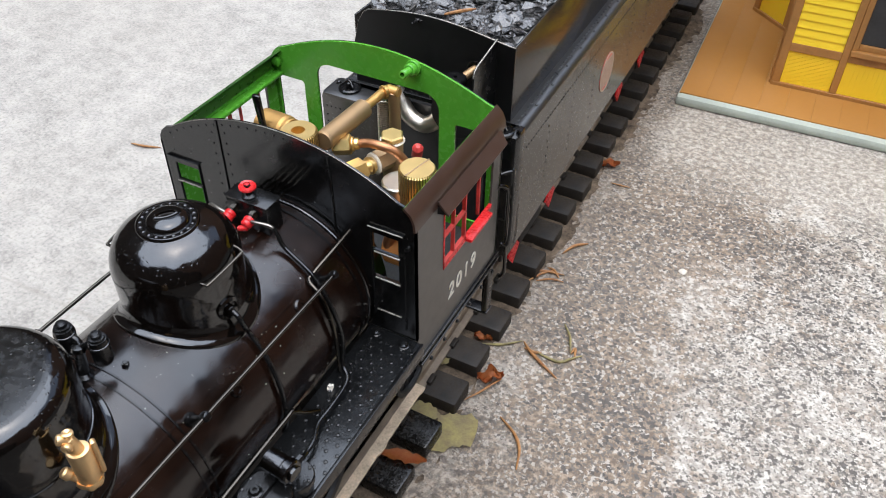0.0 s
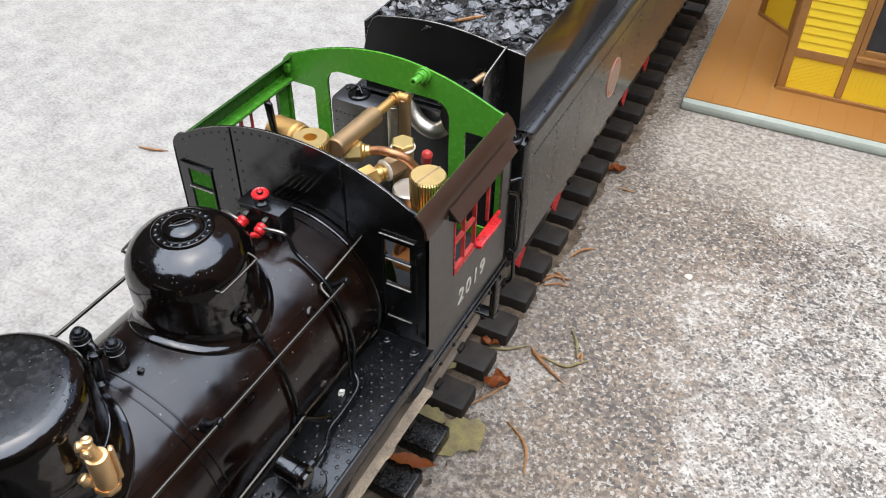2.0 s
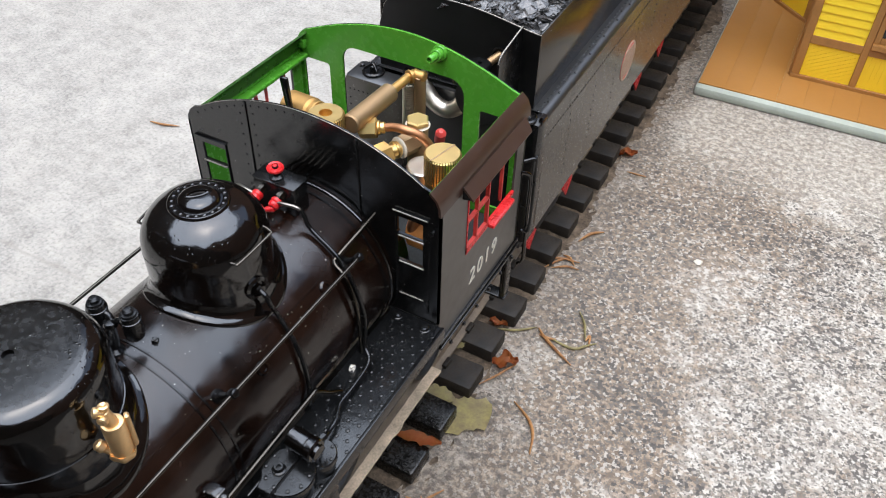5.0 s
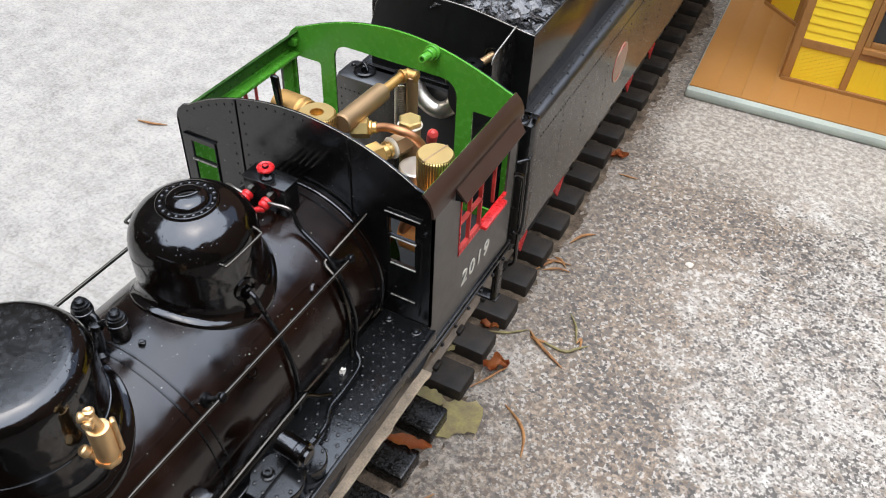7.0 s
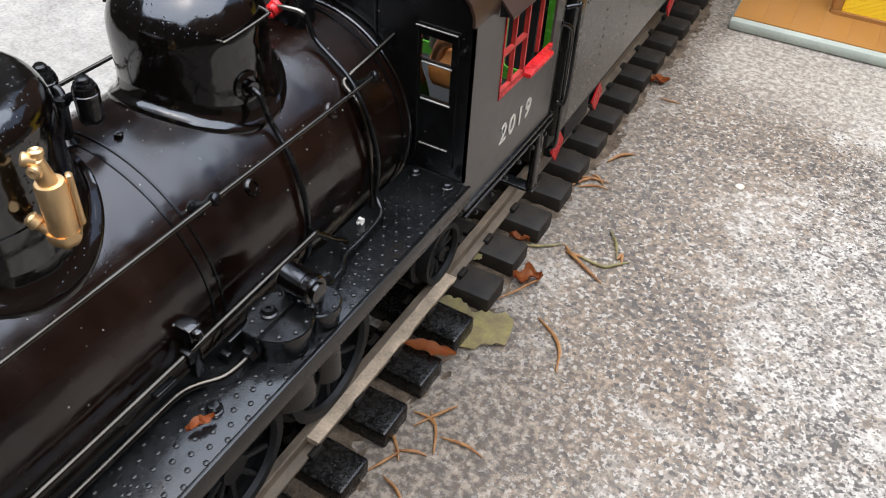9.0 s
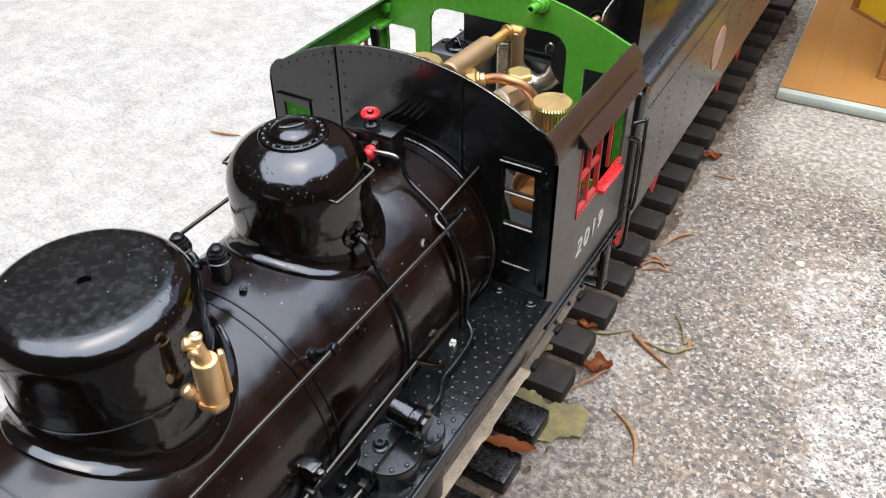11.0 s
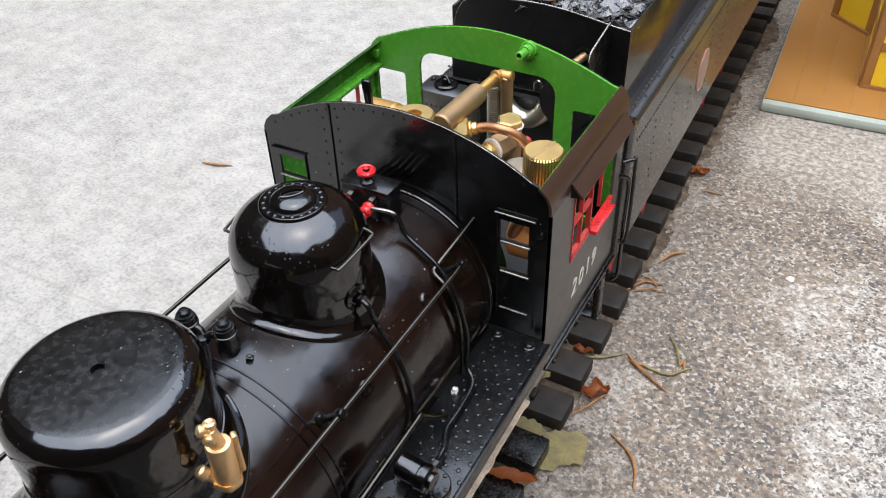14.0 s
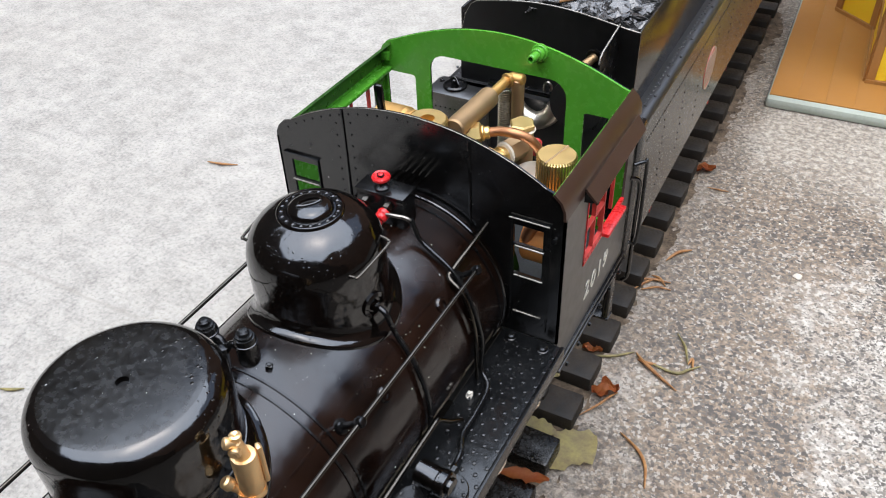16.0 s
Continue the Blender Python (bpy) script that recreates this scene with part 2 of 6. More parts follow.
def granite():
    """Weathered speckled granite: pale and dark grains, brown dirt where the track lies."""
    m = bpy.data.materials.new("weathered_granite")
    m.use_nodes = True
    nt = m.node_tree
    L = nt.links.new
    bsdf = nt.nodes["Principled BSDF"]
    co = nt.nodes.new("ShaderNodeTexCoord")

    def noise_node(scale, detail=3.0, rough=0.5):
        n = nt.nodes.new("ShaderNodeTexNoise")
        n.inputs["Scale"].default_value = scale
        n.inputs["Detail"].default_value = detail
        n.inputs["Roughness"].default_value = rough
        L(co.outputs["Object"], n.inputs["Vector"])
        return n.outputs["Fac"]

    def rng(src, a, b, c=0.0, e=1.0):
        n = nt.nodes.new("ShaderNodeMapRange")
        for key, v in (("From Min", a), ("From Max", b), ("To Min", c), ("To Max", e)):
            n.inputs[key].default_value = v
        L(src, n.inputs["Value"])
        return n.outputs[0]

    def mixc(fac, a, b):
        n = nt.nodes.new("ShaderNodeMix")
        n.data_type = "RGBA"
        for key, v in (("Factor", fac), ("A", a), ("B", b)):
            if isinstance(v, tuple):
                n.inputs[key].default_value = (*v, 1)
            elif isinstance(v, float):
                n.inputs[key].default_value = v
            else:
                L(v, n.inputs[key])
        return n.outputs["Result"]

    def mul(a, b):
        n = nt.nodes.new("ShaderNodeMath")
        n.operation = "MULTIPLY"
        for k, v in enumerate((a, b)):
            if isinstance(v, float):
                n.inputs[k].default_value = v
            else:
                L(v, n.inputs[k])
        return n.outputs[0]

    sep = nt.nodes.new("ShaderNodeSeparateXYZ")
    L(co.outputs["Object"], sep.inputs[0])
    grain = noise_node(420, 3, 0.6)
    flake = noise_node(250, 4, 0.7)
    film = noise_node(75, 5, 0.68)
    blotch = noise_node(17, 4, 0.6)
    cloud = noise_node(5.5, 3, 0.55)
    left = rng(sep.outputs["X"], 0.0, -0.10)
    base = mixc(rng(grain, 0.38, 0.62), (0.30, 0.292, 0.280), (0.47, 0.46, 0.447))
    base = mixc(rng(flake, 0.52, 0.62), base, (0.57, 0.562, 0.553))
    # crystals: clustered dark and grey grains, few on the washed side
    def cells(scale, spread):
        warp = nt.nodes.new("ShaderNodeTexNoise")
        warp.inputs["Scale"].default_value = scale * 1.3
        warp.inputs["Detail"].default_value = 2.0
        L(co.outputs["Object"], warp.inputs["Vector"])
        add = nt.nodes.new("ShaderNodeVectorMath")
        add.operation = "MULTIPLY_ADD"
        L(warp.outputs["Color"], add.inputs[0])
        add.inputs[1].default_value = (spread, spread, spread)
        L(co.outputs["Object"], add.inputs[2])
        v = nt.nodes.new("ShaderNodeTexVoronoi")
        v.inputs["Scale"].default_value = scale
        L(add.outputs[0], v.inputs["Vector"])
        parts = nt.nodes.new("ShaderNodeSeparateColor")
        L(v.outputs["Color"], parts.inputs[0])
        return parts.outputs

    def plus(a, b):
        n = nt.nodes.new("ShaderNodeMath")
        n.operation = "ADD"
        L(a, n.inputs[0])
        L(b, n.inputs[1])
        return n.outputs[0]

    thin = rng(left, 0.0, 1.0, 1.0, 0.06)
    dense = rng(blotch, 0.36, 0.64, -0.13, 0.13)
    big = cells(560, 0.0020)
    tiny = cells(950, 0.0012)
    base = mixc(mul(rng(plus(big[1], dense), 0.60, 0.66, 0.0, 0.60), thin), base, (0.255, 0.242, 0.228))
    base = mixc(mul(rng(big[2], 0.78, 0.82, 0.0, 0.6), thin), base, (0.54, 0.53, 0.515))
    # dirt: a wandering brown film that starts at the track and thins out on the open side
    edge = nt.nodes.new("ShaderNodeMath")
    edge.operation = "MULTIPLY_ADD"
    L(cloud, edge.inputs[0])
    edge.inputs[1].default_value = 0.14
    L(sep.outputs["X"], edge.inputs[2])
    side = rng(edge.outputs[0], 0.095, 0.170)
    away = rng(edge.outputs[0], 0.165, 0.255, 1.0, 0.14)
    amount = mul(mul(side, away), rng(blotch, 0.38, 0.58, 0.38, 1.05))
    thick = nt.nodes.new("ShaderNodeMath")
    thick.operation = "MULTIPLY_ADD"
    L(amount, thick.inputs[0])
    thick.inputs[1].default_value = 0.66
    L(film, thick.inputs[2])
    film_mask = mul(rng(thick.outputs[0], 0.45, 0.76), 0.90)
    base = mixc(film_mask, base, mixc(rng(flake, 0.44, 0.60), (0.098, 0.068, 0.044), (0.265, 0.202, 0.148)))
    base = mixc(mul(rng(big[2], 0.77, 0.80, 0.0, 0.65), thin), base, (0.46, 0.45, 0.435))
    base = mixc(mul(rng(plus(tiny[0], dense), 0.72, 0.75, 0.0, 0.85), thin), base, (0.105, 0.098, 0.091))
    base = mixc(mul(rng(plus(big[0], dense), 0.84, 0.87, 0.0, 0.92), thin), base, (0.052, 0.048, 0.046))
    soft_blot = noise_node(26, 5, 0.62)
    base = mixc(mul(left, 0.78), base, mixc(rng(film, 0.39, 0.61), mixc(rng(soft_blot, 0.40, 0.60), (0.188, 0.188, 0.189), (0.272, 0.272, 0.273)), mixc(rng(soft_blot, 0.38, 0.62), (0.322, 0.322, 0.322), (0.410, 0.410, 0.410))))
    washed = mul(left, 0.30)
    base = mixc(mul(washed, rng(grain, 0.52, 0.60)), base, (0.45, 0.45, 0.45))
    base = mixc(mul(mul(left, 0.42), rng(grain, 0.44, 0.36)), base, (0.13, 0.13, 0.13))
    # dark litter trodden in between the sleepers, darkened further for the shade there
    mid = nt.nodes.new("ShaderNodeMath")
    mid.operation = "MULTIPLY_ADD"
    L(film, mid.inputs[0])
    mid.inputs[1].default_value = 0.05
    L(sep.outputs["X"], mid.inputs[2])
    litter = mul(rng(mid.outputs[0], 0.062, 0.100, 1.0, 0.0), rng(mid.outputs[0], -0.03, -0.02))
    base = mixc(mul(litter, 0.75), base, mixc(rng(flake, 0.42, 0.60), (0.070, 0.055, 0.044), (0.20, 0.162, 0.130)))
    base = mixc(rng(cloud, 0.40, 0.75, 0.0, 0.18), base, (0.33, 0.315, 0.295))
    # pale washed grit in the far corner by the platform
    def drifted(axis, k):
        n = nt.nodes.new("ShaderNodeMath")
        n.operation = "MULTIPLY_ADD"
        L(film, n.inputs[0])
        n.inputs[1].default_value = k
        L(sep.outputs[axis], n.inputs[2])
        return n.outputs[0]

    strewn = mul(rng(drifted("Y", 0.05), 0.100, 0.025), mul(rng(drifted("X", 0.08), 0.185, 0.120), rng(drifted("X", 0.08), 0.050, 0.075)))
    base = mixc(mul(strewn, 0.62), base, mixc(rng(flake, 0.44, 0.60), (0.070, 0.056, 0.044), (0.27, 0.235, 0.20)))
    grit = mul(rng(drifted("Y", 0.10), 0.345, 0.41), rng(drifted("X", 0.05), 0.086, 0.104))
    base = mixc(mul(grit, 0.6), base, mixc(rng(flake, 0.42, 0.60), (0.27, 0.25, 0.23), (0.56, 0.54, 0.51)))
    # a hairline crack on the pale side
    bend = nt.nodes.new("ShaderNodeMath")
    bend.operation = "MULTIPLY_ADD"
    L(film, bend.inputs[0])
    bend.inputs[1].default_value = 0.006
    L(sep.outputs["Y"], bend.inputs[2])
    off = nt.nodes.new("ShaderNodeMath")
    off.operation = "SUBTRACT"
    L(bend.outputs[0], off.inputs[0])
    off.inputs[1].default_value = 0.0180
    dist = nt.nodes.new("ShaderNodeMath")
    dist.operation = "ABSOLUTE"
    L(off.outputs[0], dist.inputs[0])
    crack = mul(mul(rng(dist.outputs[0], 0.0, 0.0022, 1.0, 0.0), rng(sep.outputs["X"], -0.10, -0.16)), 0.45)
    base = mixc(crack, base, (0.22, 0.21, 0.20))
    base = mixc(0.09, base, (0.02, 0.008, 0.0))
    warm = nt.nodes.new("ShaderNodeMix")
    warm.data_type, warm.blend_type = "RGBA", "MULTIPLY"
    warm.inputs["Factor"].default_value = 1.0
    L(base, warm.inputs["A"])
    warm.inputs["B"].default_value = (*WARM, 1)
    base = warm.outputs["Result"]
    L(base, bsdf.inputs["Base Color"])
    L(rng(grain, 0.3, 0.7, 0.55, 0.85), bsdf.inputs["Roughness"])
    b = nt.nodes.new("ShaderNodeBump")
    b.inputs["Strength"].default_value = 0.25
    b.inputs["Distance"].default_value = 0.0005
    L(grain, b.inputs["Height"])
    L(b.outputs[0], bsdf.inputs["Normal"])
    return m


GRANITE = granite()
SOIL = material("brown_leaf_soil", (0.050, 0.038, 0.029), 0.9, gloss=0.2, vary=0.5, size=130, fine=800, tint=(0.165, 0.130, 0.100), rough_vary=0.1, bump=0.6)
APRON_DARK = material("unseen_dark_apron", (0.035, 0.034, 0.033), 0.8, gloss=0.15, vary=0.3, size=40, fine=400, tint=(0.075, 0.072, 0.07), bump=0.5)
JOINT = material("dirt_in_joint", (0.20, 0.18, 0.15), 0.9, vary=0.3, size=60, fine=600, bump=0.4)
BLACK_DUSTY = wet(material("dusty_black_enamel", (0.0045, 0.0042, 0.0039), 0.22, gloss=0.6, vary=0.2, size=120, fine=500, tint=(0.0078, 0.0073, 0.0068), rough_vary=0.12, bump=0.02), 0.5, 480, 0.11)
SCREEN_DARK = material("unseen_dark_screen", (0.03, 0.024, 0.020), 0.8, vary=0.2, size=3, fine=40)
SCREEN_BROWN = material("unseen_brown_screen", (0.15, 0.080, 0.052), 0.8, vary=0.25, size=3, fine=40)


# ---- mesh helpers ----
def finish(bm, angle=38.0):
    bmesh.ops.recalc_face_normals(bm, faces=bm.faces)
    for f in bm.faces:
        f.smooth = True
    for e in bm.edges:
        if len(e.link_faces) == 2 and e.calc_face_angle(3.0) > radians(angle):
            e.smooth = False


def part(name, bm, mat, parent=None, label="", kind=""):
    finish(bm)
    me = bpy.data.meshes.new(name)
    bm.to_mesh(me)
    bm.free()
    me.materials.append(mat)
    ob = new(name, me)
    if parent:
        ob.parent = parent
    return tagged(ob, label, kind=kind)


def thing(name, label, category, at=(0, 0, 0), group="", kind=""):
    ob = new(name)
    ob.empty_display_size = 0.02
    ob.location = at
    return tagged(ob, label, category, group, kind)


def box(bm, x0, x1, y0, y1, z0, z1, bevel=0.0, seg=2):
    vs = [bm.verts.new((x, y, z)) for x in (x0, x1) for y in (y0, y1) for z in (z0, z1)]
    fs = [bm.faces.new([vs[i] for i in q]) for q in ((0, 1, 3, 2), (4, 6, 7, 5), (0, 4, 5, 1), (2, 3, 7, 6), (0, 2, 6, 4), (1, 5, 7, 3))]
    if bevel:
        es = list({e for f in fs for e in f.edges})
        bmesh.ops.bevel(bm, geom=es, offset=bevel, segments=seg, affect="EDGES", profile=0.5)
    return bm


def boxes(*rows, bevel=0.0):
    bm = bmesh.new()
    for r in rows:
        box(bm, *r, bevel=bevel)
    return bm


def frame_of(a, b):
    """A matrix whose z axis runs from a to b, at a."""
    d = Vector(b) - Vector(a)
    return Matrix.Translation(a) @ d.to_track_quat("Z", "Y").to_matrix().to_4x4()


def lathe(bm, profile, m=Matrix(), seg=32, wobble=None):
    """Turns (radius, height) pairs about the z axis of m."""
    rings = []
    for r, h in profile:
        if r < 1e-6:
            rings.append([bm.verts.new(m @ Vector((0, 0, h)))])
        else:
            ring = []
            for k in range(seg):
                a = 2 * math.pi * k / seg
                rr = r * (wobble(k, r, h) if wobble else 1.0)
                ring.append(bm.verts.new(m @ Vector((rr * math.cos(a), rr * math.sin(a), h))))
            rings.append(ring)
    for p, q in zip(rings, rings[1:]):
        for k in range(seg):
            k2 = (k + 1) % seg
            if len(p) == 1 and len(q) == 1:
                continue
            if len(p) == 1:
                bm.faces.new((p[0], q[k], q[k2]))
            elif len(q) == 1:
                bm.faces.new((p[k], p[k2], q[0]))
            else:
                bm.faces.new((p[k], p[k2], q[k2], q[k]))
    return bm


def rod(bm, a, b, r, seg=12, r2=None, ease=0.0):
    n = (Vector(b) - Vector(a)).length
    r2 = r if r2 is None else r2
    e = ease
    prof = [(0, 0), (r - e, 0), (r, e), (r2, n - e), (r2 - e, n), (0, n)] if e else [(0, 0), (r, 0), (r2, n), (0, n)]
    return lathe(bm, prof, frame_of(a, b), seg)


def smooth_path(pts, n=6):
    pts = [Vector(p) for p in pts]
    ext = [pts[0] * 2 - pts[1]] + pts + [pts[-1] * 2 - pts[-2]]
    out = []
    for i in range(1, len(ext) - 2):
        p0, p1, p2, p3 = ext[i - 1:i + 3]
        for k in range(n):
            t = k / n
            out.append(0.5 * (2 * p1 + (p2 - p0) * t + (2 * p0 - 5 * p1 + 4 * p2 - p3) * t * t + (3 * p1 - p0 - 3 * p2 + p3) * t ** 3))
    out.append(pts[-1])
    return out


def tube(bm, pts, r, seg=10, n=6, taper=None):
    """A round bar swept along a smooth line through pts."""
    path = smooth_path(pts, n) if n > 1 else [Vector(p) for p in pts]
    rings = []
    up = None
    for i, p in enumerate(path):
        d = (path[min(i + 1, len(path) - 1)] - path[max(i - 1, 0)]).normalized()
        if up is None:
            up = d.orthogonal().normalized()
        up = (up - d * up.dot(d)).normalized()
        side = d.cross(up)
        rr = r * (taper(i / (len(path) - 1)) if taper else 1.0)
        rings.append([bm.verts.new(p + rr * (up * math.cos(a) + side * math.sin(a))) for a in (2 * math.pi * k / seg for k in range(seg))])
    for p, q in zip(rings, rings[1:]):
        for k in range(seg):
            k2 = (k + 1) % seg
            bm.faces.new((p[k], p[k2], q[k2], q[k]))
    bm.faces.new(rings[0][::-1])
    bm.faces.new(rings[-1])
    return bm


def plate(outer, holes, place, thick):
    """A flat sheet with openings: 2D loops (u, v), mapped by place(u, v, depth), given its thickness."""
    bm = bmesh.new()
    edges = []
    for loop in [outer] + list(holes):
        vs = [bm.verts.new((u, v, 0)) for u, v in loop]
        edges += [bm.edges.new((vs[i], vs[(i + 1) % len(vs)])) for i in range(len(vs))]
    bmesh.ops.triangle_fill(bm, use_beauty=True, use_dissolve=False, edges=edges)
    bmesh.ops.dissolve_limit(bm, angle_limit=0.01, verts=bm.verts, edges=bm.edges)
    faces = list(bm.faces)
    out = bmesh.ops.extrude_face_region(bm, geom=faces)
    for v in (g for g in out["geom"] if isinstance(g, bmesh.types.BMVert)):
        v.co.z += thick
    for v in bm.verts:
        v.co = Vector(place(*v.co))
    return bm


def rect(u0, u1, v0, v1, r=0.0, n=5):
    if not r:
        return [(u0, v0), (u1, v0), (u1, v1), (u0, v1)]
    out = []
    for cu, cv, a0 in ((u1 - r, v0 + r, -90), (u1 - r, v1 - r, 0), (u0 + r, v1 - r, 90), (u0 + r, v0 + r, 180)):
        for k in range(n + 1):
            a = radians(a0 + 90 * k / n)
            out.append((cu + r * math.cos(a), cv + r * math.sin(a)))
    return out


def studs(bm, places, r, normal, h=None, seg=6):
    """Small domed rivet heads."""
    h = h or r * 0.6
    q = Vector(normal).to_track_quat("Z", "Y").to_matrix().to_4x4()
    for p in places:
        lathe(bm, [(r, -0.0002), (r * 0.85, h * 0.55), (0, h)], Matrix.Translation(p) @ q, seg)
    return bm


def knurled(bm, m, r, h, teeth=36, hole=0.0, skirt=0.0):
    """A knurled cap: a ribbed drum with a chamfered flat top."""
    def rib(k, rr, hh):
        return 1.0 - (0.07 if (k % 4 == 3 and 0.0006 < hh < h - 0.0007) else 0.0)
    prof = []
    if skirt:
        prof += [(0, -skirt), (r * 0.93, -skirt), (r * 0.93, 0)]
    prof += [(r * 0.93, 0), (r, 0.0008), (r, h - 0.0008), (r - 0.0007, h)]
    prof += [(hole, h), (hole, h * 0.5), (0, h * 0.5)] if hole else [(0, h)]
    return lathe(bm, prof, m, teeth * 4, rib)


def hexnut(bm, a, b, r, hole=0.0):
    n = (Vector(b) - Vector(a)).length
    c = r * 0.12
    return lathe(bm, [(0, 0), (r - c, 0), (r, c), (r, n - c), (r - c, n), (0, n)], frame_of(a, b), 6)

# ---- ground ----
ground = part("ground", boxes((-30, 30, -30, 30, -0.06, -0.006)), JOINT, None, "dirty bedding under the pale granite paving slabs", kind="structure")
tagged(ground, category="ground")
part("stone_slab", box(bmesh.new(), -9, 0.5600, -0.1800, 9, -0.0058, 0.0, bevel=0.0012), GRANITE, ground)
part("stone_slab", box(bmesh.new(), -9, -0.0540, -9, -0.1840, -0.0058, 0.0, bevel=0.0012), GRANITE, ground)
# unseen dark ground, added so the domes and boiler side reflect black
part("dark_apron", box(bmesh.new(), -0.0500, 9, -9, -0.1840, -0.0058, 0.0, bevel=0.0012), APRON_DARK, ground, "unseen dark ground, added to darken reflections in the black paint")
part("dark_apron", box(bmesh.new(), 0.5640, 9, -0.1800, 9, -0.0058, 0.0, bevel=0.0012), APRON_DARK, ground, "unseen dark ground, added to darken reflections in the black paint")

# unseen plain walls, added to cut off low sky and shape reflections
for name, q, mat in (("screen_west", (-2.7, -2.5, -5, 5, 0, 3.4), SCREEN_DARK), ("screen_south", (-2.5, 3.4, -0.98, -0.9, 0, 0.95), SCREEN_DARK), ("screen_east", (3.4, 3.5, -5, 5, 0, 3.4), SCREEN_BROWN), ("screen_north", (-2.5, 0.2, 4.9, 5.0, 0, 5.4), SCREEN_BROWN), ("screen_north", (0.2, 3.4, 4.9, 5.0, 0, 2.8), SCREEN_BROWN)):
    tagged(part(name, boxes(q), mat, None, "unseen plain wall, added to block low sky and shape reflections", kind="structure"), category="wall")

# ---- track ----
PITCH, TIE0 = 0.0295, 0.0015
track = thing("model_railway_track", "model railway track, crusted rails on black plastic sleepers, on granite", "railway track")


def bend(y):
    """How far the track has swung aside at y, and its turn there in degrees."""
    u = min(max((y - 0.02) / 0.16, 0.0), 1.0)
    turn = 1.0 * u * u * (3 - 2 * u)
    return (-0.0015 * u * u * (3 - 2 * u) - math.tan(radians(1.0)) * max(y - 0.12, 0.0) if y > 0.12 else -0.0015 * u * u * (3 - 2 * u)), turn


tie_bm = box(bmesh.new(), -0.0495, 0.0495, -0.0093, 0.0093, 0.0, 0.0096, bevel=0.0014)
finish(tie_bm)
tie_mesh = bpy.data.meshes.new("sleeper")
tie_bm.to_mesh(tie_mesh)
tie_bm.free()
tie_mesh.materials.append(TIE)
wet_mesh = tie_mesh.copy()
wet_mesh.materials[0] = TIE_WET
chair_bm = boxes((-0.0014, 0.0014, -0.0035, 0.0035, 0.0094, 0.0122), bevel=0.0005)
finish(chair_bm)
chair_mesh = bpy.data.meshes.new("rail_chair")
chair_bm.to_mesh(chair_mesh)
chair_bm.free()
chair_mesh.materials.append(TIE)
rnd = random.Random(4)
for k in range(-14, 26):
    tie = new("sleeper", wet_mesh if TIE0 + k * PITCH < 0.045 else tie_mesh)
    tie.parent = track
    tie.matrix_basis = pose(rnd.uniform(-0.0008, 0.0008) + bend(TIE0 + k * PITCH)[0], TIE0 + k * PITCH, 0, 0, 0, rnd.uniform(-0.9, 0.9) + bend(TIE0 + k * PITCH)[1])
    for cx in (-0.0308, -0.0192, 0.0192, 0.0308):
        chair = new("rail_chair", chair_mesh)
        chair.parent = tie
        chair.location.x = cx


def rail(x):
    prof = [(-0.0045, 0), (0.0045, 0), (0.0045, 0.0012), (0.0011, 0.0024), (0.0009, 0.0060), (0.0019, 0.0068), (0.0019, 0.0086),
            (0.0014, 0.0091), (-0.0014, 0.0091), (-0.0019, 0.0086), (-0.0019, 0.0068), (-0.0009, 0.0060), (-0.0011, 0.0024), (-0.0045, 0.0012)]
    bm = bmesh.new()
    rings = [[bm.verts.new((x + bend(y)[0] + u, y, 0.0096 + v)) for u, v in prof] for y in (-0.40, 0.0, 0.04, 0.08, 0.12, 0.16, 0.20, 0.35, 0.74)]
    for p, q in zip(rings, rings[1:]):
        for k in range(len(prof)):
            k2 = (k + 1) % len(prof)
            bm.faces.new((p[k], p[k2], q[k2], q[k]))
    bm.faces.new(rings[0][::-1])
    bm.faces.new(rings[-1])
    return part("rail", bm, RAIL_OLD, track)


rail(0.0262)
rail(-0.0250)
rnd = random.Random(31)
# crust stops under the cab: the shade beyond is put into its length
crust = bmesh.new()
rings = []
for k in range(46):
    y = -0.0585 + 0.1075 * k / 45
    chip = 0.0007 if noise.noise((0.0, y * 70, 4.0)) > 0.18 else 0.0
    inner = 0.0283 + bend(y)[0] + rnd.uniform(-0.00012, 0.00012)
    outer = 0.0337 + bend(y)[0] + chip + rnd.uniform(-0.00015, 0.00015)
    top = 0.0189 + rnd.uniform(-0.00012, 0.00012)
    rings.append([crust.verts.new(p) for p in ((inner, y, 0.0160), (inner, y, top), (outer - 0.0004, y, top + 0.0001), (outer, y, top - 0.0004), (outer - 0.0006, y, 0.0165))])
for p, q in zip(rings, rings[1:]):
    for k in range(5):
        k2 = (k + 1) % 5
        crust.faces.new((p[k], p[k2], q[k2], q[k]))
crust.faces.new(rings[0][::-1])
crust.faces.new(rings[-1])
part("rail_crust", crust, RAIL, track, "flaking cream crust along the rail, cut short for the cab's shade", kind="stuff")

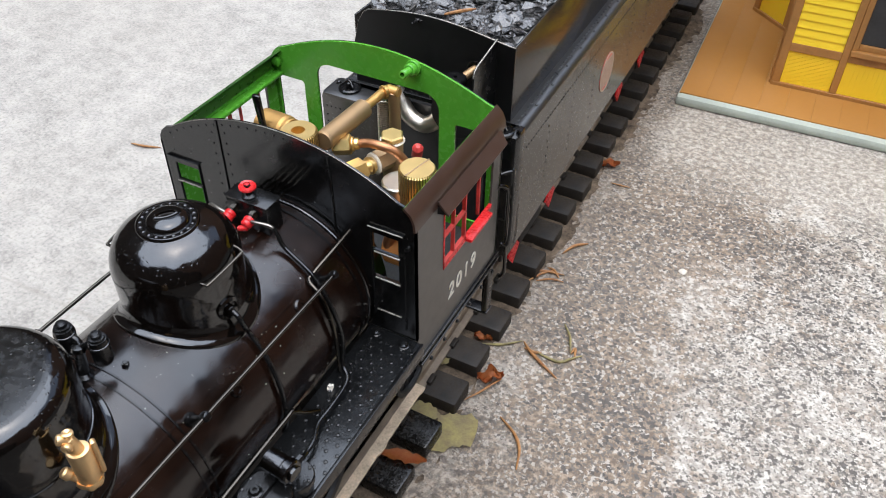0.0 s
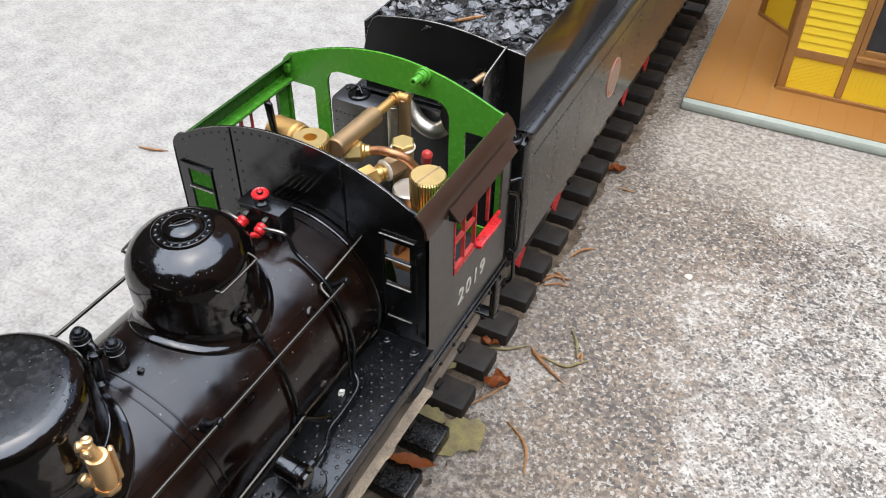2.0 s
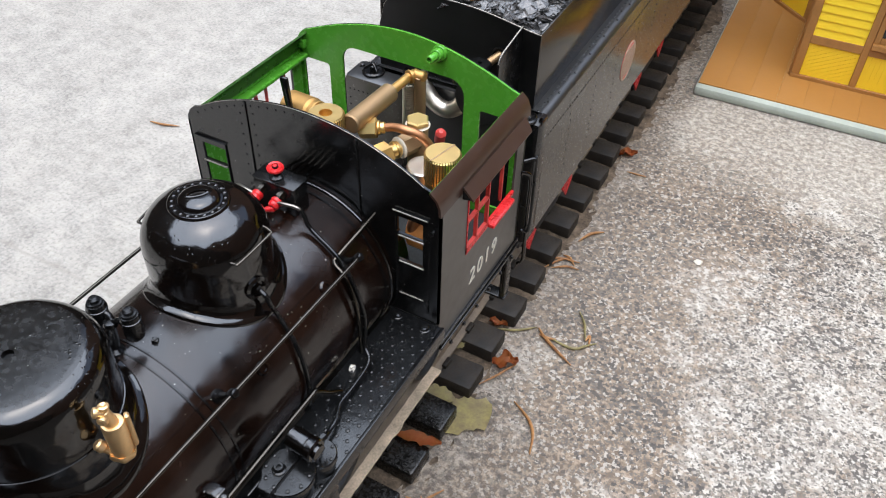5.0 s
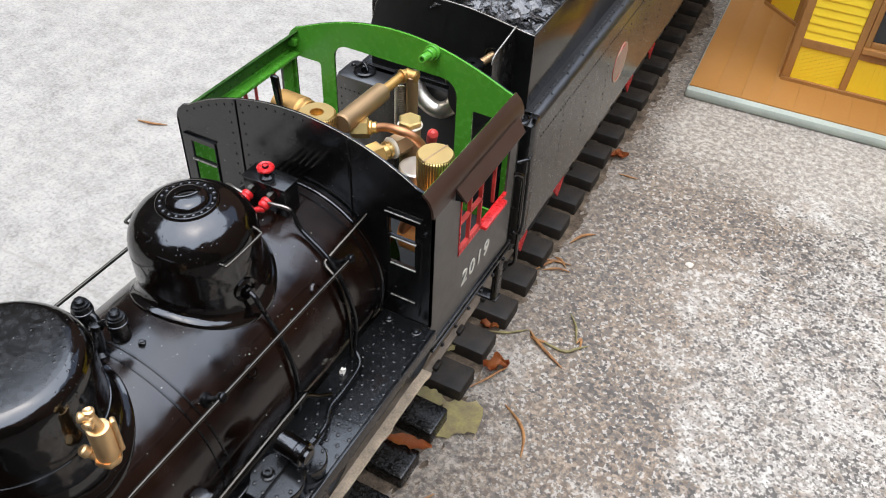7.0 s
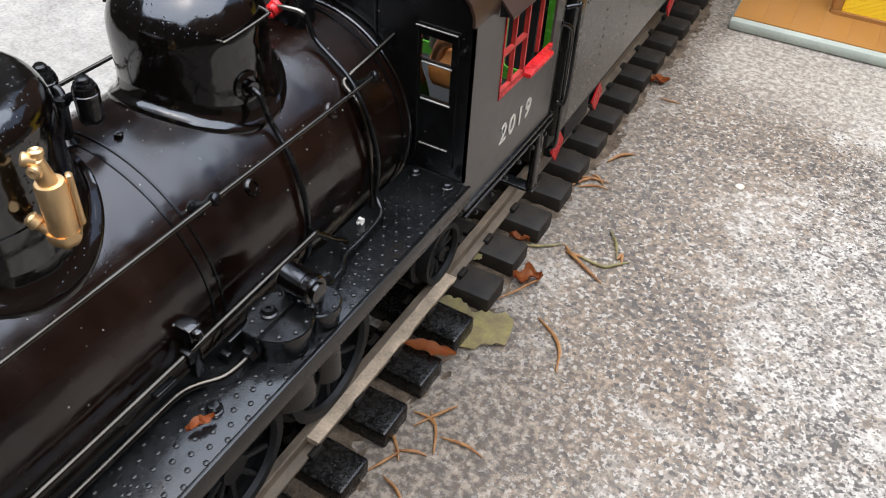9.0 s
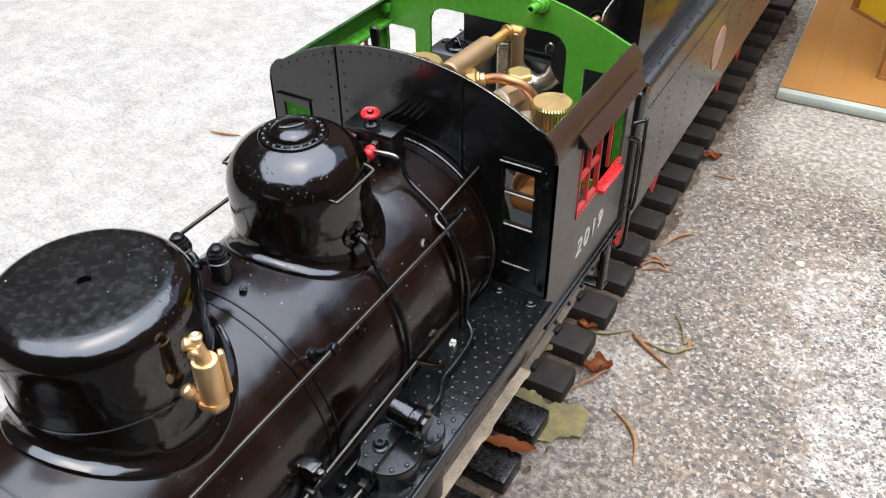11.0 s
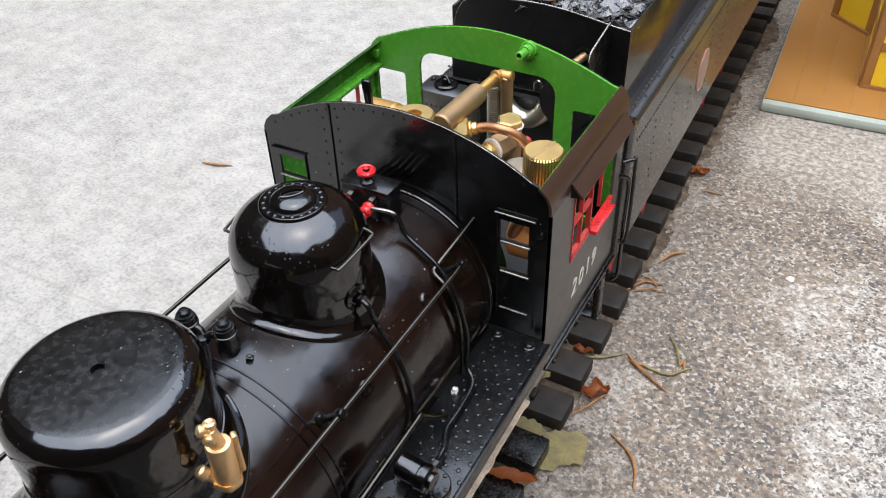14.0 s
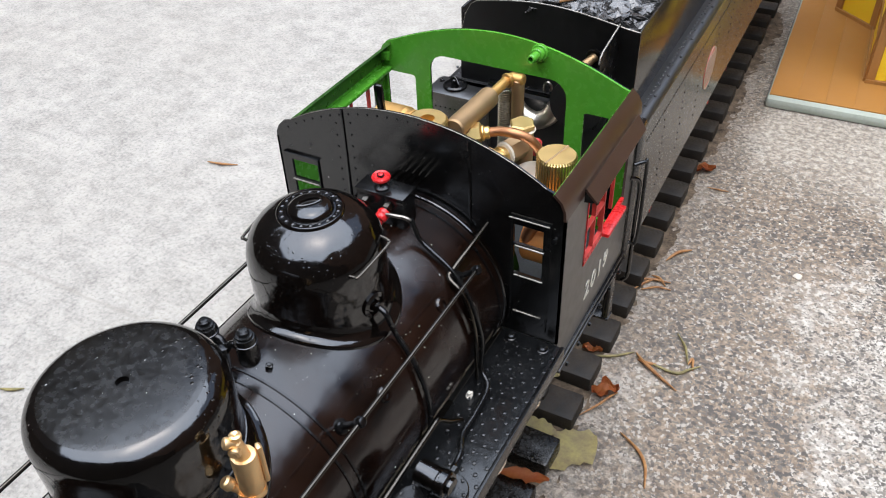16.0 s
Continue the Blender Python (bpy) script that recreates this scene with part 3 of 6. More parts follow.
bm = bmesh.new()
rnd = random.Random(21)
NX, NY = 26, 230
wob = [0.75 + 0.35 * noise.noise((0.0, iy * 0.35, 7.0)) for iy in range(NY)]
grid = []
for iy in range(NY):
    y = -0.30 + 0.90 * iy / (NY - 1)
    heap = min(1.0, max(0.0, (y - 0.105) / 0.05))
    reach = 0.0545 - 0.0025 * heap * (1 + noise.noise((3.0, y * 60, 1.0))) + 0.003 * math.sin(y * 37) + 0.002 * math.sin(y * 91 + 1.0)
    row = []
    for ix in range(NX):
        u = ix / (NX - 1)
        x = 0.012 + (reach - 0.012) * u
        h = (0.0040 - 0.0012 * heap) * (1 - u ** (1.6 + 2.4 * heap)) * (wob[iy] + (1 - wob[iy]) * 0.7 * heap) - 0.0008 + 0.0016 * noise.noise((x * 260, y * 260, 3.0)) + rnd.uniform(-0.0002, 0.0002)
        row.append(bm.verts.new((x + rnd.uniform(-0.0003, 0.0003), y, h)))
    grid.append(row)
for p, q in zip(grid, grid[1:]):
    for k in range(NX - 1):
        bm.faces.new((p[k], p[k + 1], q[k + 1], q[k]))
drift = part("soil_drift", bm, SOIL, None, "brown soil and litter drifted between the sleepers", kind="stuff")
tagged(drift, category="soil")

# ---- locomotive ----
loco = thing("steam_locomotive", "black live-steam model locomotive with green open cab interior, on track", "locomotive")
ZC, RB = 0.1285, 0.0368
FRONT = -0.235


def on_boiler(ang, r, y):
    """A point at ang degrees from the top, to the right, r from the boiler's axis."""
    a = radians(ang)
    return (r * math.sin(a), y, ZC + r * math.cos(a))


def along_y(y0):
    return Matrix.Translation((0, y0, ZC)) @ Matrix.Rotation(radians(-90), 4, "X")


L = 0.012 - FRONT
bm = lathe(bmesh.new(), [(0, 0), (RB - 0.003, 0), (RB, 0.003), (RB, L), (0, L)], along_y(FRONT), 96)
boiler = part("boiler", bm, BLACK_BOILER, loco, "glossy black boiler barrel, brownish sheen, water-spotted")


def band(y, w, h):
    return lathe(bmesh.new(), [(RB - 0.001, -w / 2), (RB + h, -w / 2), (RB + h, w / 2), (RB - 0.001, w / 2)], along_y(y), 96)


for y, w, h in ((-0.0985, 0.0007, 0.00035), (-0.0949, 0.0007, 0.00035), (-0.1640, 0.0007, 0.00035), (-0.1675, 0.0007, 0.00035), (-0.0062, 0.0008, 0.0005)):
    part("boiler_band", band(y, w, h), BLACK_SATIN, boiler)
for y, r in ((-0.0020, 0.0010),):
    prof = [(RB + r * math.cos(radians(a)), r * math.sin(radians(a))) for a in range(-90, 91, 18)]
    part("boiler_ring", lathe(bmesh.new(), [(RB - 0.001, -r)] + prof + [(RB - 0.001, r)], along_y(y), 96), BLACK_GLOSS, boiler, "rounded black ring where boiler meets cab")
# white specks of lime dried on the barrel
specks = bmesh.new()
rnd = random.Random(44)
for _ in range(110):
    p = Vector(on_boiler(rnd.gauss(30, 26), RB + 0.00004, rnd.uniform(-0.150, -0.006)))
    r = rnd.choice((0.00010, 0.00013, 0.00016, 0.00026))
    vs = [specks.verts.new(p + Vector(d) * r * rnd.uniform(0.7, 1.3)) for d in ((1, 0, 0), (-1, 0, 0), (0, 1, 0), (0, -1, 0), (0, 0, 1), (0, 0, -1))]
    for a, b, c in ((0, 2, 4), (2, 1, 4), (1, 3, 4), (3, 0, 4), (2, 0, 5), (1, 2, 5), (3, 1, 5), (0, 3, 5)):
        specks.faces.new((vs[a], vs[b], vs[c]))
part("lime_specks", specks, KERB, boiler, "fine white lime specks", kind="stuff")
# wash-out plugs on the barrel
for ang, y in ((57, -0.0725), (52, -0.0337)):
    p, q = on_boiler(ang, RB - 0.001, y), on_boiler(ang, RB + 0.0010, y)
    part("washout_plug", lathe(bmesh.new(), [(0.0026, 0), (0.0026, 0.0014), (0.0020, 0.0020), (0.0013, 0.0020), (0.0011, 0.0013), (0, 0.0013)], frame_of(p, q), 20), BLACK_BOILER, boiler)


def dome(name, label, y, profile, flare, seg=72, top=None):
    """A dome whose flared foot follows the round of the boiler. profile: radius, height; flare: how far the foot spreads."""
    bm = bmesh.new()
    foot = []
    R0 = profile[0][0]
    for k, (out, up) in enumerate(((flare, -0.0004), (flare, 0.0007), (flare * 0.9, 0.0012), (flare * 0.60, 0.0013), (flare * 0.32, 0.0018), (flare * 0.12, 0.0030))):
        ring = []
        for i in range(seg):
            a = 2 * math.pi * i / seg
            r = R0 + out
            x, yy = r * math.cos(a), r * math.sin(a)
            ring.append(bm.verts.new((x, y + yy, ZC + math.sqrt(max(RB * RB - x * x, 0)) + up)))
        foot.append(ring)
    for r, z in profile:
        if r < 1e-6:
            foot.append([bm.verts.new((0, y, z))])
            continue
        ring = []
        for i in range(seg):
            a = 2 * math.pi * i / seg
            x = r * math.cos(a)
            ring.append(bm.verts.new((x, y + r * math.sin(a), max(z, ZC + math.sqrt(max(RB * RB - x * x, 0)) + 0.0048) if z < 0.172 else z)))
        foot.append(ring)
    for p, q in zip(foot, foot[1:]):
        for k in range(seg):
            k2 = (k + 1) % seg
            bm.faces.new((p[k], p[k2], q[0]) if len(q) == 1 else (p[k], p[k2], q[k2], q[k]))
    return part(name, bm, top or BLACK_GLOSS, loco, label)


def rounded(R, z_side, z_top, flat, n=10, power=2.0):
    """A side at radius R that rolls over from z_side to a flat of radius flat at z_top."""
    out = []
    for k in range(n + 1):
        a = radians(90 * k / n)
        out.append((flat + (R - flat) * math.cos(a) ** (2 / power), z_side + (z_top - z_side) * math.sin(a) ** (2 / power)))
    return out


STEAM_Y, SAND_Y = -0.0560, -0.1290
RS, RD = 0.0207, 0.0235
steam = dome("steam_dome", "glossy black steam dome with riveted cap", STEAM_Y, [(RS, 0.150), (RS, 0.1600), (RS, 0.1665), (RS, 0.173), (RS, 0.1795)] + rounded(RS, 0.1806, 0.1953, 0.0058, 16), 0.0034)
cap = lathe(bmesh.new(), [(0.0102, -0.0024), (0.0100, -0.0008), (0.0097, 0.0000), (0.0094, 0.0002), (0.0092, -0.0001), (0.0076, -0.0001), (0.0073, -0.0006), (0.0070, -0.0006), (0.0067, 0.0003), (0.0060, 0.0013), (0.0046, 0.0020), (0.0026, 0.0023), (0, 0.0023)], Matrix.Translation((0, STEAM_Y, 0.1955)), 56)
part("dome_cap", cap, BLACK_GLOSS, steam)
ring = [(0.0083 * math.cos(2 * math.pi * k / 20), STEAM_Y + 0.0083 * math.sin(2 * math.pi * k / 20), 0.1953) for k in range(20)]
part("cap_rivets", studs(bmesh.new(), ring, 0.00075, (0, 0, 1), 0.0007, 8), BLACK_GLOSS, steam)
eye = bmesh.new()
turn = radians(52)
rings = []
for w, h in ((1.0, 0.0), (0.94, 0.0008), (0.80, 0.0010), (0.66, 0.0003), (0.0, 0.0001)):
    loop = [(0.0041 * w * math.cos(a), 0.0016 * w * math.sin(a)) for a in (2 * math.pi * k / 28 for k in range(28))] if w else [(0.0, 0.0)]
    rings.append([eye.verts.new((u * math.cos(turn) - v * math.sin(turn) + 0.0003, STEAM_Y - 0.0003 + u * math.sin(turn) + v * math.cos(turn), 0.1974 + h)) for u, v in loop])
for p, q in zip(rings, rings[1:]):
    for k in range(28):
        k2 = (k + 1) % 28
        eye.faces.new((p[k], p[k2], q[0]) if len(q) == 1 else (p[k], p[k2], q[k2], q[k]))
part("cap_eye", eye, BLACK_GLOSS, steam, "oval raised eye on the dome cap")
for s in (1, -1):
    bm = tube(bmesh.new(), [(s * 0.0160, STEAM_Y - 0.0090, 0.1838), (s * 0.0195, STEAM_Y - 0.0088, 0.1838), (s * 0.0206, STEAM_Y - 0.0074, 0.1840), (s * 0.0213, STEAM_Y + 0.0060, 0.1852), (s * 0.0204, STEAM_Y + 0.0078, 0.1855), (s * 0.0160, STEAM_Y + 0.0080, 0.1862)], 0.00048, 8, 8)
    part("grab_handle", bm, STEEL_ROD, steam)
# flanged outlet on the right side of the dome
fl = lathe(bmesh.new(), [(0.0042, 0), (0.0042, 0.0009), (0.0030, 0.0014), (0.0030, 0.0007), (0.0018, 0.0007), (0.0018, 0.0030), (0, 0.0030)], frame_of((0.0202, STEAM_Y - 0.0028, 0.1690), (0.0262, STEAM_Y - 0.0038, 0.1690)), 24)
part("outlet_flange", fl, BLACK_GLOSS, steam)

sand = dome("sand_dome", "glossy black flat-topped sand dome with centre hole", SAND_Y, [(RD, 0.150), (RD, 0.160), (RD, 0.168), (RD, 0.176), (RD * 1.005, 0.183)] + rounded(RD * 1.005, 0.1884, 0.1953, RD - 0.0062, 12) + [(0.012, 0.19545), (0.0016, 0.1955), (0.0014, 0.1940), (0, 0.1940)], 0.0040)
sand.data.materials.append(BLACK_DUSTY)
for f in sand.data.polygons:
    f.material_index = 1 if f.center.z > 0.1951 else 0
part("dome_joint", lathe(bmesh.new(), [(RD - 0.001, 0.1716), (RD + 0.00035, 0.1718), (RD + 0.00035, 0.1722), (RD - 0.001, 0.1724)], Matrix.Translation((0, SAND_Y, 0)), 72), BLACK_GLOSS, sand)
crumbs = bmesh.new()
rnd = random.Random(8)
for _ in range(7):
    a, r = rnd.uniform(0, 6.28), 0.0165 * math.sqrt(rnd.random())
    s = rnd.uniform(0.00008, 0.00022)
    lathe(crumbs, [(0, -s), (s, 0), (0, s)], Matrix.Translation((r * math.cos(a), SAND_Y + r * math.sin(a), 0.1956)), 5)
part("dust_specks", crumbs, KERB, sand, kind="stuff")

# ---- twin pop valves between the domes ----
valves = part("safety_valve_base", tube(bmesh.new(), [(-0.0062, -0.0972, 0.1788), (-0.0036, -0.0966, 0.1782), (-0.0016, -0.0970, 0.1766), (0.0012, -0.0964, 0.1780), (0.0042, -0.0954, 0.1776)], 0.0011, 12, 6), BLACK_SATIN, loco, "black twin safety valves joined by a bent pipe")
stem = lathe(bmesh.new(), [(0, -0.0012), (0.0030, -0.0012), (0.0030, 0.0006), (0.0018, 0.0016), (0.0016, 0.0098), (0.0022, 0.0106), (0.0020, 0.0120), (0.0, 0.0124)], frame_of((-0.0022, -0.0992, ZC + RB), (-0.0019, -0.0980, ZC + RB + 0.01)), 20)
part("valve_stem", stem, BLACK_SATIN, valves)
for x, y in ((-0.0072, -0.0970), (0.0047, -0.0954)):
    prof = [(0, 0.1712), (0.0024, 0.1712), (0.0029, 0.1720), (0.0030, 0.1728), (0.0030, 0.1802), (0.0027, 0.1809), (0.0023, 0.18095), (0.0023, 0.1818), (0.0016, 0.18185), (0.0016, 0.1829), (0.0011, 0.1834), (0, 0.1835)]
    prof = [(r, z + 0.0007) for r, z in prof]
    pop = part("pop_valve", lathe(bmesh.new(), prof, Matrix.Translation((x, y, 0)), 32), BLACK_SATIN, valves)
    part("valve_collar", lathe(bmesh.new(), [(0.0029, 0.1790), (0.0032, 0.1792), (0.0032, 0.1798), (0.0029, 0.1800)], Matrix.Translation((x, y, 0)), 32), BLACK_GLOSS, pop)
foot = bmesh.new()
box(foot, -0.0010, 0.0010, -0.0008, 0.0008, -0.0020, 0.0006, bevel=0.0002)
lathe(foot, [(0.0007, 0.0004), (0.0006, 0.0011), (0, 0.0012)], Matrix(), 10)
foot.transform(Matrix.Translation((0.0056, -0.0902, 0.1655)) @ Matrix.Rotation(radians(9), 4, "Y") @ Matrix.Rotation(radians(25), 4, "Z"))
part("valve_foot", foot, BLACK_SATIN, valves)

# ---- brass whistle on the sand dome ----
WX, WY = 0.0305, -0.1268
whistle = part("whistle", lathe(bmesh.new(), [(0, 0.1706), (0.0027, 0.1706), (0.0028, 0.1722), (0.0030, 0.1728), (0.0031, 0.1838), (0.0028, 0.1845), (0.0020, 0.1847), (0, 0.1847)], Matrix.Translation((WX, WY, 0)), 28), BRASS_CAST, loco, "cast gold-coloured brass whistle")
neck = rod(bmesh.new(), (WX + 0.0001, WY - 0.0002, 0.1842), (WX - 0.0001, WY - 0.0012, 0.1908), 0.0019, 18, 0.0015, 0.0004)
part("whistle_neck", neck, BRASS_CAST, whistle)
for p, d in (((0.0306, -0.1276, 0.1912), (0.0, 0.1, 1.0)), ((0.0299, -0.1291, 0.1908), (-0.6, -0.7, 0.35)), ((0.0312, -0.1290, 0.1888), (0.35, -0.9, 0.0))):
    knob = lathe(bmesh.new(), [(0, -0.0014), (0.0011, -0.0014), (0.0012, -0.0002), (0.0015, 0.0004), (0.0014, 0.0011), (0.0009, 0.0014), (0.0003, 0.0011), (0, 0.0009)], frame_of(p, Vector(p) + Vector(d)), 16)
    part("whistle_knob", knob, BRASS_CAST, whistle)
arm = bmesh.new()
box(arm, -0.0007, 0.0007, -0.0016, 0.0016, 0.0, 0.0120, bevel=0.0006)
for v in arm.verts:
    u = v.co.z / 0.0120
    v.co.x += 0.0009 * math.sin(u * 3.0)
    v.co.y *= 1.10 - 0.45 * u
arm.transform(Matrix.Translation((WX + 0.0016, WY + 0.0031, 0.1732)) @ Matrix.Rotation(radians(58), 4, "Z"))
part("whistle_lever", arm, BRASS_CAST, whistle)
base = lathe(bmesh.new(), [(0, 0.1684), (0.0014, 0.1684), (0.0024, 0.1691), (0.0031, 0.1702), (0.0036, 0.1716), (0.0033, 0.1726), (0.0027, 0.1722), (0, 0.1720)], Matrix.Translation((WX - 0.0003, WY, 0)), 26, lambda k, r, h: 1.0 + 0.07 * math.sin(k * 6 * math.pi / 13))
part("whistle_base", base, BRASS_CAST, whistle)
bm = rod(bmesh.new(), (WX - 0.0008, WY - 0.0006, 0.1704), (0.0268, -0.1301, 0.1750), 0.0013, 16, 0.0012, 0.0003)
rod(bm, (0.0273, -0.1297, 0.1742), (0.0258, -0.1305, 0.1764), 0.0017, 16, 0.0016, 0.0005)
part("whistle_pipe", bm, BRASS_CAST, whistle)

# ---- handrails ----
HX, HZ = 0.0352, 0.1582


def handrail(s):
    rail_ob = part("handrail", rod(bmesh.new(), (s * HX, FRONT + 0.006, HZ), (s * HX, -0.0185, HZ), 0.0007, 10, None, 0.0002), STEEL_ROD, loco, "thin worn steel boiler handrail")
    ang = math.degrees(math.atan2(HX, HZ - ZC))
    for y in (-0.0905, -0.0205, -0.165, -0.222):
        a, b = on_boiler(s * ang, RB - 0.001, y), (s * HX, y, HZ)
        n = (Vector(b) - Vector(a)).length
        prof = [(0, 0), (0.0024, 0), (0.0024, 0.0013), (0.0017, 0.0022), (0.0010, 0.0034), (0.0009, n - 0.0022), (0.0015, n - 0.0014), (0.0018, n), (0.0013, n + 0.0013), (0, n + 0.0018)]
        part("handrail_post", lathe(bmesh.new(), prof, frame_of(a, b), 16), BLACK_SATIN, rail_ob)


handrail(1)
handrail(-1)

# ---- steam turret in front of the cab ----
turret = part("turret", boxes((-0.0102, 0.0078, -0.0197, -0.0115, 0.1640, 0.1764), bevel=0.0004), BLACK_SATIN, loco, "black steam turret with red handwheels")
part("turret_lid", boxes((-0.0106, 0.0082, -0.0201, -0.0111, 0.1762, 0.1772), bevel=0.0003), BLACK_SATIN, turret)
for k in range(5):
    x = -0.0056 + k * 0.0026
    part("turret_rod", rod(bmesh.new(), (x + 0.0012, -0.0118, 0.1748), (x, -0.0004, 0.1726), 0.0005, 10), STEEL_ROD, turret)


def handwheel(p, d, r, parent):
    f = frame_of(p, Vector(p) + Vector(d))
    w = lathe(bmesh.new(), [(r * 0.62, 0.0002), (r * 0.80, -0.0005), (r, -0.0002), (r * 1.03, 0.0006), (r * 0.85, 0.0013), (r * 0.66, 0.0010), (r * 0.62, 0.0002)], f, 28)
    for k in range(4):
        a = math.pi * k / 2
        rod(w, f @ Vector((0, 0, 0.0004)), f @ Vector((r * 0.7 * math.cos(a), r * 0.7 * math.sin(a), 0.0004)), 0.0005, 6)
    lathe(w, [(0, -0.0012), (0.0012, -0.0012), (0.0012, 0.0012), (0.0006, 0.0018), (0, 0.0018)], f, 12)
    lathe(w, [(0.0002, 0.0000), (r * 0.64, 0.0001), (r * 0.64, 0.0006), (0.0002, 0.0007)], f, 20)
    return part("handwheel", w, RED, parent, "small red handwheel")


part("valve_stem", lathe(bmesh.new(), [(0.0026, 0), (0.0026, 0.0012), (0.0016, 0.0020), (0.0012, 0.0060), (0, 0.0060)], Matrix.Translation((-0.0017, -0.0168, 0.1768)), 16), BLACK_SATIN, turret)
handwheel((-0.0017, -0.0168, 0.1813), (0, 0, 1), 0.0031, turret)
# two red-capped cocks on the turret's face, each with a steel pipe
for x, d in ((-0.0062, -1), (0.0022, 1)):
    p, q = (x + 0.0006, -0.0192, 0.1738), (x, -0.0262, 0.1712)
    cock = part("cock", lathe(bmesh.new(), [(0, 0), (0.0014, 0), (0.0014, 0.0010), (0.0018, 0.0012), (0.0018, 0.0026), (0.0013, 0.0028), (0.0013, 0.0040), (0, 0.0040)], frame_of(p, q), 6), STEEL_ROD, turret)
    cap = lathe(bmesh.new(), [(0, 0.0034), (0.0019, 0.0034), (0.0022, 0.0040), (0.0022, 0.0047), (0.0019, 0.0051), (0.0021, 0.0055), (0.0021, 0.0063), (0.0016, 0.0070), (0, 0.0072)], frame_of(p, q), 20)
    rod(cap, (x + 0.0008, -0.0252, 0.1706), (x - 0.0026, -0.0266, 0.1700), 0.0012, 12, 0.0010, 0.0004)
    part("cock_cap", cap, RED, cock, "red enamelled cap and spout")
    part("cock_pipe", tube(bmesh.new(), [(x + d * 0.0010, -0.0240, 0.1728), (x + d * 0.0045, -0.0238, 0.1732), (x + d * 0.0085, -0.0228, 0.1728), (x + d * 0.0103, -0.0222, 0.1710), (x + d * 0.0112, -0.0220, 0.1672)], 0.0007, 10, 6), DULL_STEEL, cock)

# ---- pipes ----
part("turret_pipe", tube(bmesh.new(), [(0.0121, -0.0222, 0.1722), (0.0134, -0.0220, 0.1690), on_boiler(24, RB + 0.0024, -0.0222), on_boiler(44, RB + 0.0022, -0.0228), on_boiler(62, RB + 0.0022, -0.0240), on_boiler(85, RB + 0.0022, -0.0245), (0.0402, -0.0275, 0.1205), (0.0446, -0.0318, 0.1172), (0.0458, -0.0440, 0.1168), (0.0460, -0.0530, 0.1170), (0.0490, -0.0602, 0.1176), (0.0500, -0.0670, 0.1184), (0.0524, -0.0735, 0.1230), (0.0540, -0.0780, 0.1285)], 0.0009, 10, 8), BLACK_SATIN, loco, "bent black pipe from turret to pump")
part("injector_pipe", tube(bmesh.new(), [(0.0290, 0.0005, 0.1610), (0.0281, -0.0105, 0.1588), (0.0271, -0.0215, 0.1564), (0.0272, -0.0248, 0.1548), on_boiler(56, RB + 0.0030, -0.0262), on_boiler(75, RB + 0.0022, -0.0275), on_boiler(98, RB + 0.0022, -0.0275), (0.0385, -0.0275, 0.1150)], 0.0009, 10, 8), STEEL_ROD, loco, "bent steel pipe beside cab front")
part("dome_pipe", tube(bmesh.new(), [(0.0225, STEAM_Y - 0.0032, 0.1690), (0.0252, STEAM_Y - 0.0036, 0.1676), (0.0264, STEAM_Y - 0.0030, 0.1630), on_boiler(42, RB + 0.0024, STEAM_Y - 0.0010), on_boiler(58, RB + 0.0018, STEAM_Y - 0.0020), on_boiler(78, RB + 0.0018, STEAM_Y - 0.0035), on_boiler(100, RB + 0.0018, STEAM_Y - 0.0040), on_boiler(112, RB + 0.0015, STEAM_Y - 0.0040)], 0.0009, 10, 8), BLACK_SATIN, loco, "black pipe curving down from steam dome")

# ---- running boards ----
BZ = 0.1145


def running_board(s):
    u0, u1 = sorted((s * 0.0360, s * 0.0602))
    b = part("running_board", boxes((u0, u1, -0.215, -0.0005, BZ - 0.0012, BZ), bevel=0.0003), BLACK_BOARD, loco, "wet black studded running board")
    e0, e1 = sorted((s * 0.0592, s * 0.0606))
    part("edge_angle", boxes((e0, e1, -0.215, -0.0005, BZ - 0.0062, BZ + 0.0006), bevel=0.0003), BLACK_SATIN, b)
    pts = []
    row = 0
    y = -0.007
    while y > -0.21:
        for k in range(5):
            x = 0.0400 + 0.0046 * k + (0.0023 if row % 2 else 0)
            if x < 0.0590:
                pts.append((s * x, y, BZ))
        y -= 0.0038
        row += 1
    part("tread_studs", studs(bmesh.new(), pts, 0.00085, (0, 0, 1), 0.0006, 8), BLACK_SATIN, b, kind="stuff")
    for x, y in ((0.0408, -0.0040), (0.0538, -0.0050), (0.0500, -0.1160)):
        part("board_bolt", lathe(bmesh.new(), [(0.0023, 0), (0.0023, 0.0007), (0.0019, 0.0009), (0.0019, 0.0020), (0.0014, 0.0025), (0, 0.0026)], Matrix.Translation((s * x, y, BZ)), 12), BLACK_SATIN, b)
    return b


board = running_board(1)
running_board(-1)
nugget = bmesh.new()
bmesh.ops.create_icosphere(nugget, subdivisions=2, radius=0.0017)
for v in nugget.verts:
    k = 0.72 + 0.9 * noise.noise(v.co * 900 + Vector((3, 1, 7)))
    v.co = Vector((v.co.x * k * 0.85, v.co.y * k * 1.15, v.co.z * k)) + Vector((0.0400, -0.0362, BZ + 0.0008))
part("lime_crust", nugget, WHITE_CRUST, board, "white lime crust on pipe joint")

